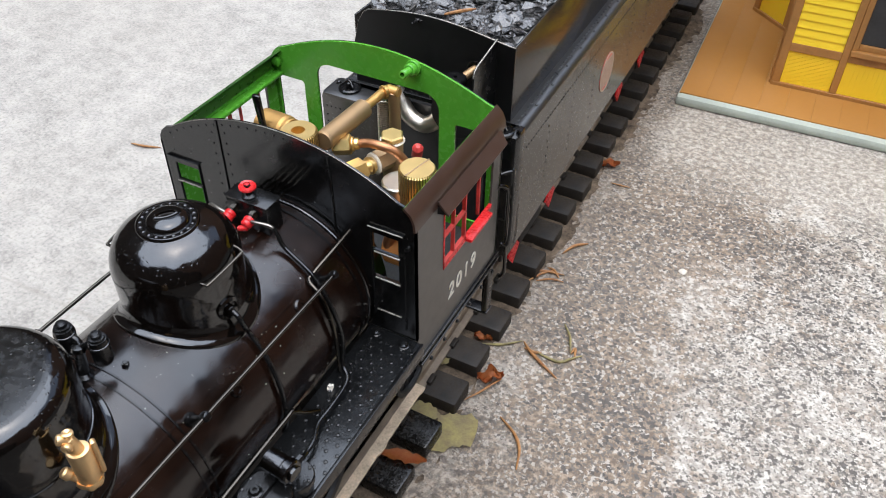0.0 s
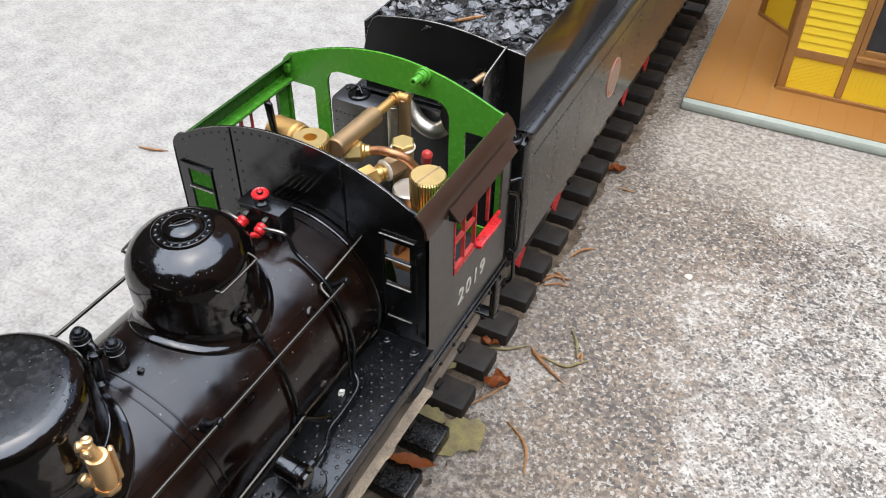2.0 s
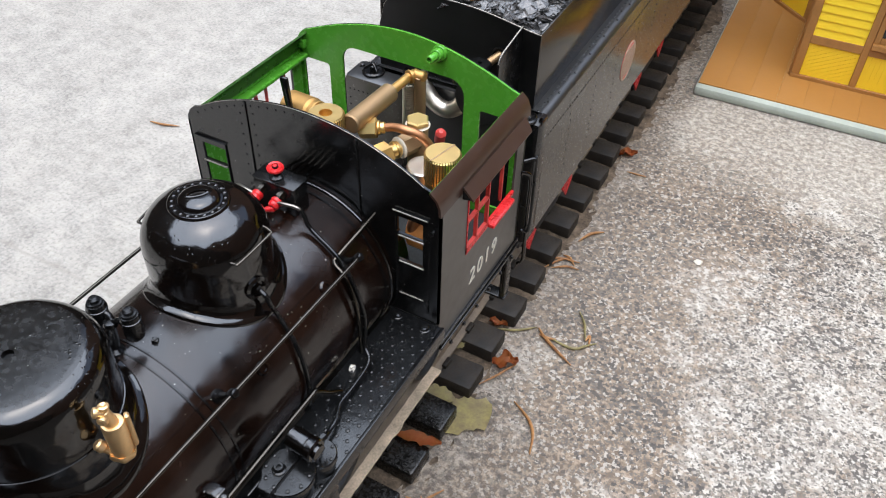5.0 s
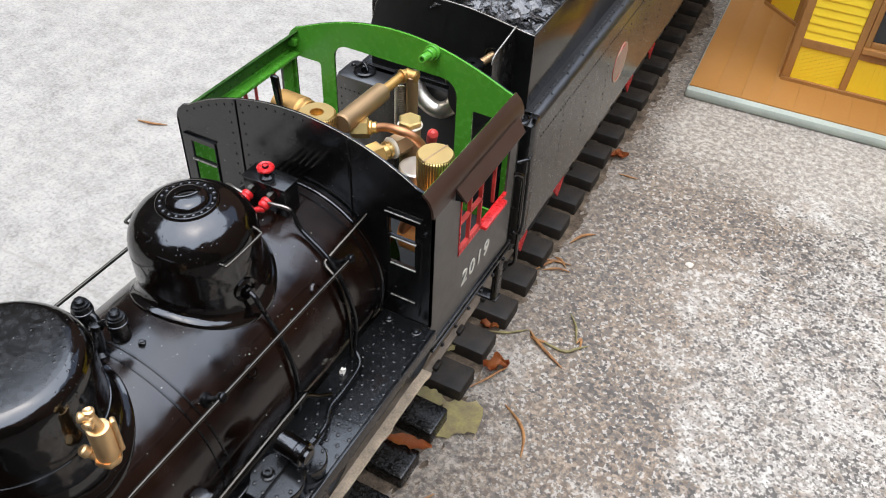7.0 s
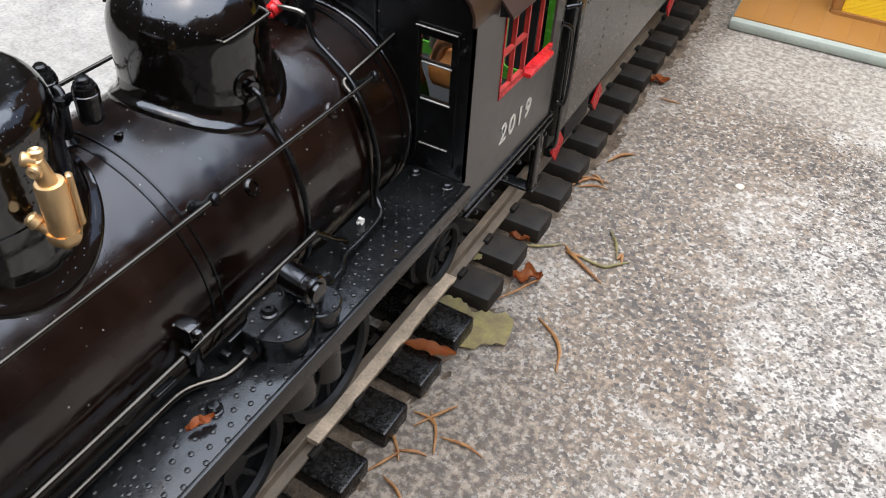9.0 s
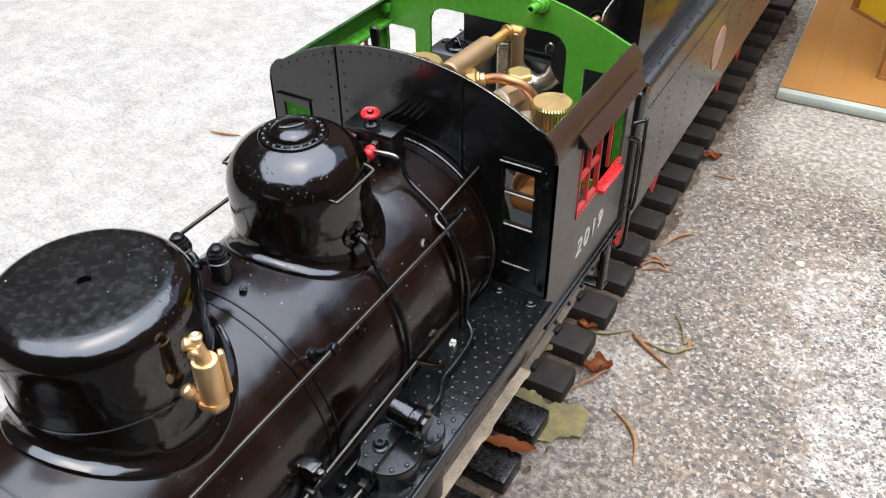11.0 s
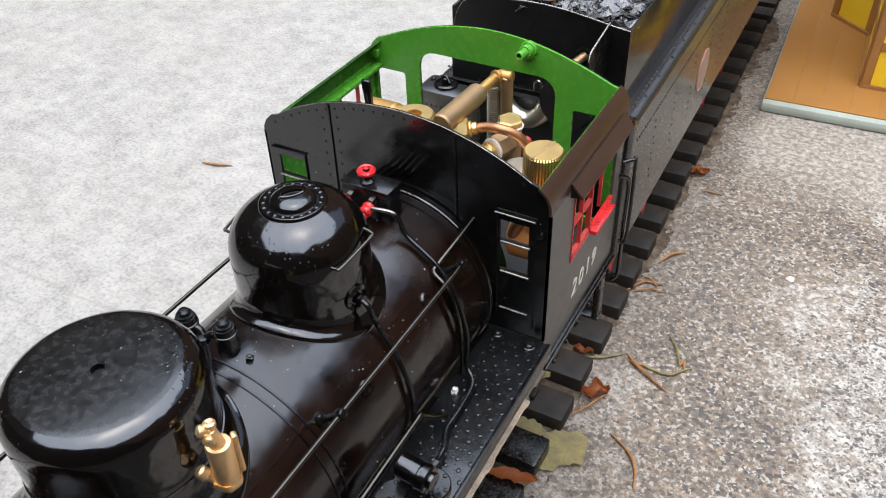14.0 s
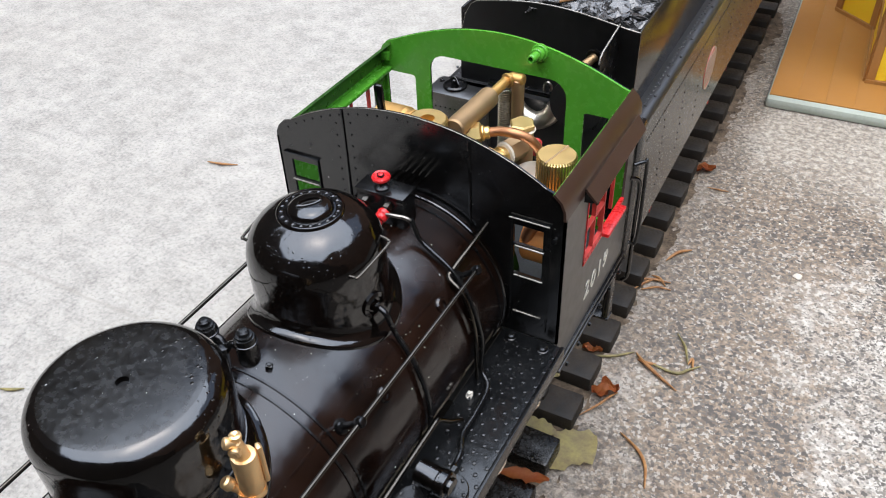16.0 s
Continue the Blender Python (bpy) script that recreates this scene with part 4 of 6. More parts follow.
# ---- reverse rod along the board, with its bracket ----
rod_part = part("reach_rod", tube(bmesh.new(), [(0.0408, -0.2150, 0.1262), (0.0407, -0.1600, 0.1264), (0.0406, -0.1100, 0.1268), (0.0405, -0.0640, 0.1276), (0.0406, -0.0592, 0.1270), (0.0422, -0.0545, 0.1225), (0.0436, -0.0490, 0.1180)], 0.0010, 10, 6), STEEL_ROD, loco, "long steel reach rod above running board")
part("rod_bracket", boxes((0.0346, 0.0412, -0.1113, -0.1068, 0.1292, 0.1335), (0.0370, 0.0398, -0.1106, -0.1076, BZ, 0.1294), bevel=0.0005), BLACK_GLOSS, rod_part)
bolt = lathe(bmesh.new(), [(0, -0.0017), (0.0012, -0.0012), (0.0017, 0), (0.0012, 0.0012), (0, 0.0017)], Matrix.Translation((0.0420, -0.1096, 0.1320)), 14)
rod(bolt, (0.0405, -0.1094, 0.1312), (0.0420, -0.1096, 0.1320), 0.0010, 10)
part("bracket_bolt", bolt, BLACK_GLOSS, rod_part)
part("rod_clamp", boxes((0.0392, 0.0424, -0.1140, -0.1122, 0.1246, 0.1286), (0.0396, 0.0418, -0.1250, -0.1180, 0.1225, 0.1240), bevel=0.0004), BLACK_SATIN, rod_part)

# ---- air pump standing through the board ----
PUX, PUY, PUZ = 0.0497, -0.0885, 0.1236
pump = part("air_pump", lathe(bmesh.new(), [(0, BZ - 0.022), (0.0080, BZ - 0.022), (0.0082, PUZ - 0.0030), (0.0090, PUZ - 0.0026), (0.0091, PUZ - 0.0004), (0.0088, PUZ), (0, PUZ)], Matrix.Translation((PUX, PUY, 0)), 48), BLACK_SATIN, loco, "black two-cylinder air pump on running board")
second = part("pump_cylinder", lathe(bmesh.new(), [(0, BZ - 0.022), (0.0052, BZ - 0.022), (0.0054, PUZ - 0.0042), (0.0062, PUZ - 0.0038), (0.0062, PUZ - 0.0018), (0.0058, PUZ - 0.0014), (0, PUZ - 0.0014)], Matrix.Translation((0.0537, -0.0768, 0)), 36), BLACK_SATIN, pump)
part("cylinder_bolts", studs(bmesh.new(), [(0.0537 + 0.0050 * math.cos(a), -0.0768 + 0.0050 * math.sin(a), PUZ - 0.0014) for a in (radians(60 * k) for k in range(6))], 0.0007, (0, 0, 1), 0.0008, 6), BLACK_SATIN, second)
# the raised half of the lid, with its square lip at the front
half = [(PUX + 0.0086 * math.cos(radians(a)), PUY + 0.0086 * math.sin(radians(a))) for a in range(92, 236, 8)]
lid = plate([(0.0502, PUY + 0.0086)] + half + [(0.0450, -0.0985), (0.0502, -0.0985)], [], lambda u, v, d: (u, v, PUZ - 0.0002 + d), 0.0014)
bmesh.ops.bevel(lid, geom=[e for e in lid.edges if e.calc_face_angle(0.0) > 0.9], offset=0.00025, segments=1, affect="EDGES")
lid_ob = part("pump_lid", lid, BLACK_SATIN, pump)
part("lid_lip", boxes((0.0451, 0.0501, -0.0984, -0.0964, PUZ - 0.0052, PUZ + 0.0006), bevel=0.0004), BLACK_SATIN, lid_ob)
part("lid_nut", lathe(bmesh.new(), [(0.0024, 0), (0.0024, 0.0007), (0.0018, 0.0010), (0.0018, 0.0019), (0.0015, 0.0023), (0.0008, 0.0023), (0.0007, 0.0014), (0, 0.0014)], Matrix.Translation((0.0473, -0.0898, PUZ + 0.0010)), 24), BLACK_SATIN, pump)
pts = [(PUX + 0.0073 * math.cos(a), PUY + 0.0073 * math.sin(a), PUZ + (0.0011 if math.cos(a) < 0.05 else 0.0)) for a in (radians(18 + 36 * k) for k in range(10))]
part("lid_bolts", studs(bmesh.new(), pts, 0.0008, (0, 0, 1), 0.0009, 6), BLACK_SATIN, pump)
chest_axis = frame_of((0.0452, -0.0797, 0.1300), (0.0578, -0.0806, 0.1298)) @ Matrix.Diagonal((1.14, 1.14, 0.93, 1))
chest = part("valve_chest", lathe(bmesh.new(), [(0, 0), (0.0026, 0), (0.0034, 0.0006), (0.0034, 0.0078), (0.0030, 0.0080), (0.0030, 0.0086), (0.0037, 0.0088), (0.0038, 0.0112), (0.0034, 0.0118), (0.0025, 0.0119), (0.0024, 0.0130), (0.0012, 0.0133), (0, 0.0133)], chest_axis, 28), BLACK_GLOSS, pump, "ribbed black valve chest lying across the pump")
part("chest_nut", hexnut(bmesh.new(), chest_axis @ Vector((0.0030, 0.0, 0.0100)), chest_axis @ Vector((0.0056, 0.0, 0.0100)), 0.0013), BLACK_SATIN, chest)
for x in (0.0460, 0.0500, 0.0540):
    part("chest_leg", lathe(bmesh.new(), [(0.0017, PUZ - 0.0014), (0.0017, PUZ + 0.0004), (0.0011, PUZ + 0.0010), (0.0010, 0.1296), (0, 0.1296)], Matrix.Translation((x, -0.0802, 0)), 12), BLACK_SATIN, pump)
part("pump_pipe", tube(bmesh.new(), [(0.0478, -0.0975, 0.1182), (0.0478, -0.1030, 0.1178), (0.0464, -0.1082, 0.1172), (0.0430, -0.1130, 0.1172), (0.0410, -0.1175, 0.1172), (0.0406, -0.1260, 0.1172), (0.0408, -0.1500, 0.1172), (0.0410, -0.2000, 0.1172)], 0.0010, 10, 6), STEEL_ROD, pump)
part("pipe_union", hexnut(bmesh.new(), (0.0478, -0.0965, 0.1184), (0.0478, -0.1008, 0.1180), 0.0022), BLACK_SATIN, pump)
part("link_plate", boxes((0.0418, 0.0431, -0.1010, -0.0900, BZ, BZ + 0.0070), (0.0400, 0.0436, -0.1030, -0.1012, BZ + 0.0002, BZ + 0.0038), bevel=0.0004), BLACK_SATIN, pump)

# ---- cab ----
CW, CB, CY = 0.0581, 0.1000, 0.0735
CAB_X = -0.0007
ARC = 0.0963


def roof_z(x):
    return 0.196 - (ARC - math.sqrt(ARC * ARC - x * x))


def cab_outline(bottom, low=0.0):
    pts = [(-CW, bottom), (CW, bottom)]
    right = [(CW, 0.1725), (CW - 0.0004, 0.1755), (CW - 0.0018, 0.1783), (CW - 0.0042, 0.1806)]
    arc = [(x, roof_z(x) - low * max(0.0, 1 - (x / 0.0505) ** 4)) for x in [0.0505 - 0.101 * k / 24 for k in range(25)]]
    left = [(-x, z) for x, z in reversed(right)]
    return pts + right + arc + left


DOOR = {1: (0.0396, 0.0505), -1: (0.0408, 0.0528)}


def door_holes(s):
    out = []
    for z0, z1 in ((0.1428, 0.1549), (0.1562, 0.1643)):
        a, b = sorted((s * DOOR[s][0], s * DOOR[s][1]))
        out.append(rect(a, b, z0, z1))
    return out


cab = part("cab_front_wall", plate(cab_outline(BZ), door_holes(1) + door_holes(-1), lambda u, v, d: (u, d, v), 0.0011), CAB_FRONT, loco, "black riveted cab front with small doors")
for s in (1, -1):
    fr = bmesh.new()
    for (u0, u1, z0, z1) in ((DOOR[s][0] - 0.0008, DOOR[s][0] - 0.0004, 0.1210, 0.1676), (DOOR[s][1] + 0.0024, DOOR[s][1] + 0.0029, 0.1190, 0.1676), (DOOR[s][0] - 0.0012, DOOR[s][1] + 0.0029, 0.1672, 0.1676)):
        if s < 0 and u0 > DOOR[s][1]:
            continue
        a, b = sorted((s * u0, s * u1))
        box(fr, a, b, -0.0007, 0.0001, z0, z1, bevel=0.0001)
    a, b = sorted((s * (DOOR[s][0] - 0.0013), s * (DOOR[s][1] + 0.0024)))
    part("door_frame", fr, BLACK_SATIN, cab)
    part("door_ledge", rod(bmesh.new(), (a, -0.0010, 0.1676), (b, -0.0010, 0.1676), 0.00030 if s > 0 else 0.0002, 10), LEDGE if s > 0 else BLACK_SATIN, cab)
    for z in (0.1553, 0.1421, 0.1249):
        a, b = sorted((s * (DOOR[s][0] + 0.0006), s * (DOOR[s][1] + 0.0005)))
        part("door_ledge", rod(bmesh.new(), (a, -0.0002, z), (b, -0.0002, z), 0.00034, 10), LEDGE, cab)
    if s > 0:
        part("door_knob", lathe(bmesh.new(), [(0.0009, 0), (0.0007, 0.0012), (0.0011, 0.0018), (0, 0.0022)], frame_of((s * 0.0550, 0, 0.1630), (s * 0.0550, -1, 0.1630)), 10), BLACK_SATIN, cab)
part("cab_front_edge", tube(bmesh.new(), [(x, 0.0001, roof_z(x) + 0.0001) for x in [0.0505 - 0.101 * k / 24 for k in range(25)]], 0.00014, 8, 1), LEDGE, cab)
riv = []
for x in (-0.0298, -0.0235, 0.0200, 0.0264):
    riv += [(x, 0, z) for z in np.arange(0.1585 if abs(x) < 0.026 else 0.152, roof_z(x) - 0.003, 0.0048)]
for k in range(27):
    x = -0.052 + 0.004 * k
    riv.append((x, 0, roof_z(x) - 0.0024))
part("cab_rivets", studs(bmesh.new(), riv, 0.00045, (0, -1, 0), 0.0004, 8), CAB_FRONT, cab)
for x in (-0.0267, 0.0232):
    part("seam_strip", boxes((x - 0.0005, x + 0.0005, -0.0005, 0.0001, 0.150, roof_z(x) - 0.0005), bevel=0.0001), CAB_FRONT, cab)

cab.location.x = CAB_X

# right side sheet with its window, and the left one
WY0, WY1, WZ0, WZ1 = 0.0212, 0.0662, 0.1365, 0.1668


def cab_side(s):
    hole = rect(WY0, WY1, WZ0, WZ1, 0.001, 3)
    x0 = s * CW
    side = part("cab_side", plate([(0.0, CB), (CY + 0.0015, CB), (CY + 0.0015, 0.1735), (0.0, 0.1735)], [hole], lambda u, v, d: (x0 - s * d, u, v), 0.0009), GREY_SIDE, loco, "satin dark grey cab side with red window frame")
    lin = part("green_lining", plate([(0.0014, BZ), (CY - 0.0006, BZ), (CY - 0.0006, 0.1735), (0.0014, 0.1735)], [rect(WY0, WY1, WZ0, WZ1)], lambda u, v, d: (x0 - s * (0.0011 + d), u, v), 0.0005), GREEN, side, "bright green inner lining")
    a, b = sorted((s * (CW + 0.0004), s * (CW - 0.0012)))
    part("window_frame", boxes((a, b, WY0, WY1, WZ0 - 0.0005, WZ0 + 0.0016), (a, b, WY0, WY0 + 0.0008, WZ0, WZ1), bevel=0.0002), RED, side, "red window frame")
    # two sliding sashes, one behind the other
    sash = bmesh.new()
    for y, w in ((0.0298, 0.0008), (0.0396, 0.0010)):
        box(sash, a, b, y, y + w, WZ0 + 0.001, WZ1)
    for z in (0.1522, 0.1382):
        box(sash, a, b, WY0, 0.0406, z, z + 0.0011)
    part("window_sash", sash, RED_DULL, side, "faded red glazing bars")
    c, d = sorted((s * (CW - 0.0032), s * (CW - 0.0019)))
    sash = bmesh.new()
    for y, w in ((0.0445, 0.0007), (0.0572, 0.0012)):
        box(sash, c, d, y, y + w, WZ0 + 0.001, WZ1)
    part("window_sash", sash, RED_DULL, side, "faded red glazing bars")
    a, b = sorted((s * (CW - 0.0005), s * (CW + 0.0032)))
    part("arm_rest", boxes((a, b, 0.0408, 0.0618, 0.1357, 0.1379), bevel=0.0009), RED, side, "thick red arm rest")
    # gutter strips along the foot of the sheet
    for z, w in ((0.1024, 0.0012), (0.0996, 0.0016)):
        a, b = sorted((s * (CW - 0.0010), s * (CW + w)))
        part("foot_strip", boxes((a, b, 0.0006, CY + 0.003, z - 0.0007, z + 0.0007), bevel=0.0003), BLACK_SATIN, side)
    riv = [(s * CW, y, z) for y, z in [(CY - 0.001, 0.106 + 0.006 * k) for k in range(10)]]
    part("side_rivets", studs(bmesh.new(), riv, 0.0004, (s, 0, 0)), GREY_SIDE, side)
    # what is left of the roof: the rolled eave
    eave = bmesh.new()
    prof = [(CW + 0.0004, 0.1718), (CW + 0.0001, 0.1755), (CW - 0.0014, 0.1789), (CW - 0.0042, 0.1815), (CW - 0.0048, 0.1808), (CW - 0.0021, 0.1783), (CW - 0.0008, 0.1752), (CW - 0.0006, 0.1718)]
    if s < 0:
        prof = [(u - 0.0013, v - 0.0014) for u, v in prof]
    rings = [[eave.verts.new((s * u, y, v)) for u, v in prof] for y in ((-0.0012 if s > 0 else 0.0012), CY + 0.0022)]
    for k in range(len(prof)):
        k2 = (k + 1) % len(prof)
        eave.faces.new((rings[0][k], rings[0][k2], rings[1][k2], rings[1][k]))
    eave.faces.new(rings[0][::-1])
    eave.faces.new(rings[1])
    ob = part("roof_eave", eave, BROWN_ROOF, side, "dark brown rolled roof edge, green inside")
    # the left eave's inner face takes a darker copy of the green
    ob.data.materials.append(GREEN if s > 0 else GREEN_DARK)
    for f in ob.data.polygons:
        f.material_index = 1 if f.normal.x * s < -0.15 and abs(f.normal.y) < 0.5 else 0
    # awning over the window
    aw = bmesh.new()
    q = [(CW + 0.0009, 0.0152, 0.1746), (CW + 0.0009, 0.0695, 0.1746), (CW + 0.0050, 0.0675, 0.1702), (CW + 0.0052, 0.0150, 0.1702)]
    top = [aw.verts.new((s * x, y, z)) for x, y, z in q]
    bot = [aw.verts.new((s * (x - 0.0003), y, z - 0.0009)) for x, y, z in q]
    aw.faces.new(top)
    aw.faces.new(bot[::-1])
    for k in range(4):
        aw.faces.new((top[k], top[(k + 1) % 4], bot[(k + 1) % 4], bot[k]))
    part("awning", aw, BROWN_ROOF, side, "dark brown folded window awning")
    cheek = bmesh.new()
    tri = [(CW + 0.0003, 0.0154, 0.1742), (CW + 0.0047, 0.0152, 0.1700), (CW + 0.0003, 0.0154, 0.1690)]
    fr = [cheek.verts.new((s * x, y, z)) for x, y, z in tri]
    bk = [cheek.verts.new((s * x, y + 0.0006, z)) for x, y, z in tri]
    cheek.faces.new(fr)
    cheek.faces.new(bk[::-1])
    for k in range(3):
        cheek.faces.new((fr[k], fr[(k + 1) % 3], bk[(k + 1) % 3], bk[k]))
    part("awning_cheek", cheek, BLACK_SATIN, side)
    side.location.x = CAB_X
    return side


side_r = cab_side(1)
side_l = cab_side(-1)
for k, c in enumerate("2019"):
    cu = bpy.data.curves.new("number", "FONT")
    cu.offset = 0.00016
    cu.body, cu.size, cu.extrude, cu.align_x, cu.shear = c, 0.0108, 0.00012, "CENTER", 0.12
    tmp = new("number", cu)
    me = bpy.data.meshes.new_from_object(tmp.evaluated_get(bpy.context.evaluated_depsgraph_get()))
    bpy.data.objects.remove(tmp)
    me.materials.append(WHITE)
    ob = new("numeral", me)
    ob.parent = side_r
    ob.matrix_basis = pose(CW + 0.0002, 0.0286 + 0.0068 * k, 0.1152, 90, 0, 90)

part("cab_grab_rail", tube(bmesh.new(), [(0.0572, 0.0733, 0.1430), (0.0595, 0.0762, 0.1412), (0.0604, 0.0778, 0.1370), (0.0602, 0.0790, 0.1200), (0.0598, 0.0815, 0.0960), (0.0592, 0.0830, 0.0840), (0.0570, 0.0825, 0.0805)], 0.0009, 10, 8), BLACK_GLOSS, loco, "dark curved grab rail at cab corner")

# back sheet, green, with three openings
holes = [rect(-0.0335, 0.0285, 0.118, 0.1788, 0.0075), rect(-0.0552, -0.0408, 0.118, 0.1668, 0.0015), rect(0.0360, 0.0518, 0.118, 0.1674, 0.0015)]
back = part("cab_back_wall", plate(cab_outline(CB, 0.0022), holes, lambda u, v, d: (u, CY + d, v), 0.0010), GREEN, loco, "bright green cab back sheet with arched opening")
part("back_outer_skin", plate(cab_outline(CB, 0.0022), holes, lambda u, v, d: (u, CY + 0.0011 + d, v), 0.0005), BLACK_SATIN, back)
bm = lathe(bmesh.new(), [(0, -0.0002), (0.0034, -0.0002), (0.0034, 0.0016), (0.0031, 0.0019), (0.0026, 0.0019), (0.0026, 0.0044), (0.0023, 0.0047), (0.0017, 0.0047), (0.0017, 0.0098), (0.0015, 0.0101), (0.0010, 0.0101), (0.0009, 0.0060), (0, 0.0060)], frame_of((0.0167, CY, 0.1895), (0.0160, CY - 1, 0.1915 + 0.12)), 28)
part("whistle_stub", bm, GREEN, back, "green pipe stub with dark bore")
for s in (1, -1):
    part("corner_gusset", boxes((s * 0.0545 - 0.0022, s * 0.0545 + 0.0022, CY - 0.0030, CY, 0.1722, 0.1762), bevel=0.0008), GREEN, back)
back.location.x = CAB_X
part("cab_floor", boxes((-CW + 0.0012, CW - 0.0012, 0.0012, CY, BZ - 0.004, BZ - 0.002)), BLACK_MATT, loco)
for s in (1, -1):
    a, b = sorted((s * (CW - 0.0016), s * (CW - 0.0060)))
    part("cab_top_rail", boxes((a, b, 0.0012, CY, 0.1670, 0.1690), bevel=0.0006), GREEN, side_r if s > 0 else side_l)

# ---- cab fittings ----
fit_parent = part("gas_burner", rod(bmesh.new(), (0.0056, 0.0225, 0.1800), (0.0050, 0.0530, 0.1779), 0.0041, 28, None, 0.0006), BRASS_OLD, loco, "tarnished brass burner and valves in cab")
part("burner_tube", rod(bmesh.new(), (0.0050, 0.0530, 0.1779), (0.0054, 0.0680, 0.1777), 0.0020, 16), BRASS_WARM, fit_parent)
bm = lathe(bmesh.new(), [(0, 0), (0.0026, 0), (0.0030, 0.0003), (0.0030, 0.0012), (0.0025, 0.0015), (0.0025, 0.0045), (0, 0.0045)], frame_of((0.0054, 0.0672, 0.1777), (0.0070, 0.0712, 0.1776)), 20)
rod(bm, (0.0060, 0.0705, 0.1778), (0.0118, 0.0705, 0.1779), 0.0024, 18, None, 0.0006)
part("elbow", bm, BRASS_WARM, fit_parent)
part("post", rod(bmesh.new(), (0.0092, 0.0703, 0.1440), (0.0092, 0.0703, 0.1782), 0.0026, 20, None, 0.0006), BRASS_OLD, fit_parent)
sp = []
for k in range(30 * 12):
    a = 2 * math.pi * k / 12
    sp.append((0.0034 + 0.0027 * math.cos(a), 0.0712 + 0.0027 * math.sin(a), 0.1410 + 0.00104 * k / 12))
spring = part("coil_spring", tube(bmesh.new(), sp, 0.00046, 6, 1), STEEL, fit_parent, "bright steel coil spring")
part("spring_core", rod(bmesh.new(), (0.0034, 0.0712, 0.1380), (0.0034, 0.0712, 0.1728), 0.0023, 16), DULL_STEEL, spring)


def darken_grooves(ob, x, y, r):
    """Gives the grooves of an upright knurled cap a darker brass."""
    ob.data.materials.append(BRASS_GROOVE)
    for f in ob.data.polygons:
        vs = [ob.data.vertices[i].co for i in f.vertices]
        rs = [math.hypot(v.x - x, v.y - y) for v in vs]
        if abs(f.normal.z) < 0.3 and max(rs) > 0.96 * r and min(rs) < 0.94 * r:
            f.material_index = 1


regulator = part("regulator_cap", knurled(bmesh.new(), Matrix.Translation((-0.0027, 0.0188, 0.1766)), 0.0073, 0.0082, 44, 0.0026, 0.012), BRASS, fit_parent, "knurled brass cap with centre hole")
lubricator = part("lubricator_cap", knurled(bmesh.new(), Matrix.Translation((0.0423, 0.0303, 0.1633)), 0.0073, 0.0122, 42, 0.0, 0.010), BRASS, fit_parent, "knurled slotted brass lubricator cap")
darken_grooves(regulator, -0.0027, 0.0188, 0.0073)
darken_grooves(lubricator, 0.0423, 0.0303, 0.0073)
bm = boxes((-0.00035, 0.00035, -0.0071, 0.0071, -0.0006, 0.00006))
bm.transform(Matrix.Translation((0.0423, 0.0303, 0.17555)) @ Matrix.Rotation(radians(-12), 4, "Z"))
part("cap_slot", bm, BRASS_OLD, fit_parent)
bm = hexnut(bmesh.new(), (0.0052, 0.0292, 0.1742), (0.0118, 0.0324, 0.1749), 0.0041)
rod(bm, (0.0118, 0.0324, 0.1749), (0.0128, 0.0329, 0.1750), 0.0030, 16, None, 0.0003)
rod(bm, (0.0126, 0.0328, 0.1750), (0.0146, 0.0338, 0.1752), 0.0024, 16, None, 0.0004)
part("union_nut", bm, BRASS, fit_parent)
part("copper_pipe", tube(bmesh.new(), [(0.0140, 0.0335, 0.1751), (0.0185, 0.0342, 0.1764), (0.0238, 0.0340, 0.1771), (0.0285, 0.0362, 0.1750), (0.0318, 0.0384, 0.1703), (0.0335, 0.0392, 0.1650), (0.0340, 0.0392, 0.1500)], 0.0018, 14, 8), COPPER, fit_parent, "bent copper steam pipe")
part("gas_valve_body", rod(bmesh.new(), (0.0214, 0.0474, 0.1450), (0.0214, 0.0474, 0.1706), 0.0044, 28, None, 0.0005), BRASS_OLD, fit_parent)
part("washer", rod(bmesh.new(), (0.0214, 0.0474, 0.1706), (0.0214, 0.0474, 0.1714), 0.0052, 28, None, 0.0003), FIBRE, fit_parent, "pale fibre washer")
screw = hexnut(bmesh.new(), (0.0214, 0.0474, 0.1714), (0.0214, 0.0474, 0.1740), 0.0050)
part("valve_screw", screw, BRASS, fit_parent)
part("hexagon_union", hexnut(bmesh.new(), (0.0214, 0.0341, 0.1680), (0.0242, 0.0410, 0.1684), 0.0046), BRASS_OLD, fit_parent, "dull bronze hexagon union")
part("washer", rod(bmesh.new(), (0.0209, 0.0330, 0.1680), (0.0213, 0.0341, 0.1680), 0.0046, 24, None, 0.0003), FIBRE, fit_parent, "pale fibre washer")
bm = rod(bmesh.new(), (0.0192, 0.0285, 0.1680), (0.0210, 0.0331, 0.1680), 0.0032, 20, None, 0.0004)
rod(bm, (0.0201, 0.0308, 0.1680), (0.0205, 0.0319, 0.1680), 0.0037, 20, None, 0.0003)
hexnut(bm, (0.0166, 0.0222, 0.1680), (0.0192, 0.0287, 0.1680), 0.0050)
part("brass_union", bm, BRASS, fit_parent)
part("green_valve_pin", rod(bmesh.new(), (0.0158, 0.0078, 0.1700), (0.0163, 0.0070, 0.1888), 0.0012, 12, None, 0.0004), GREEN, fit_parent, "green painted valve pin")
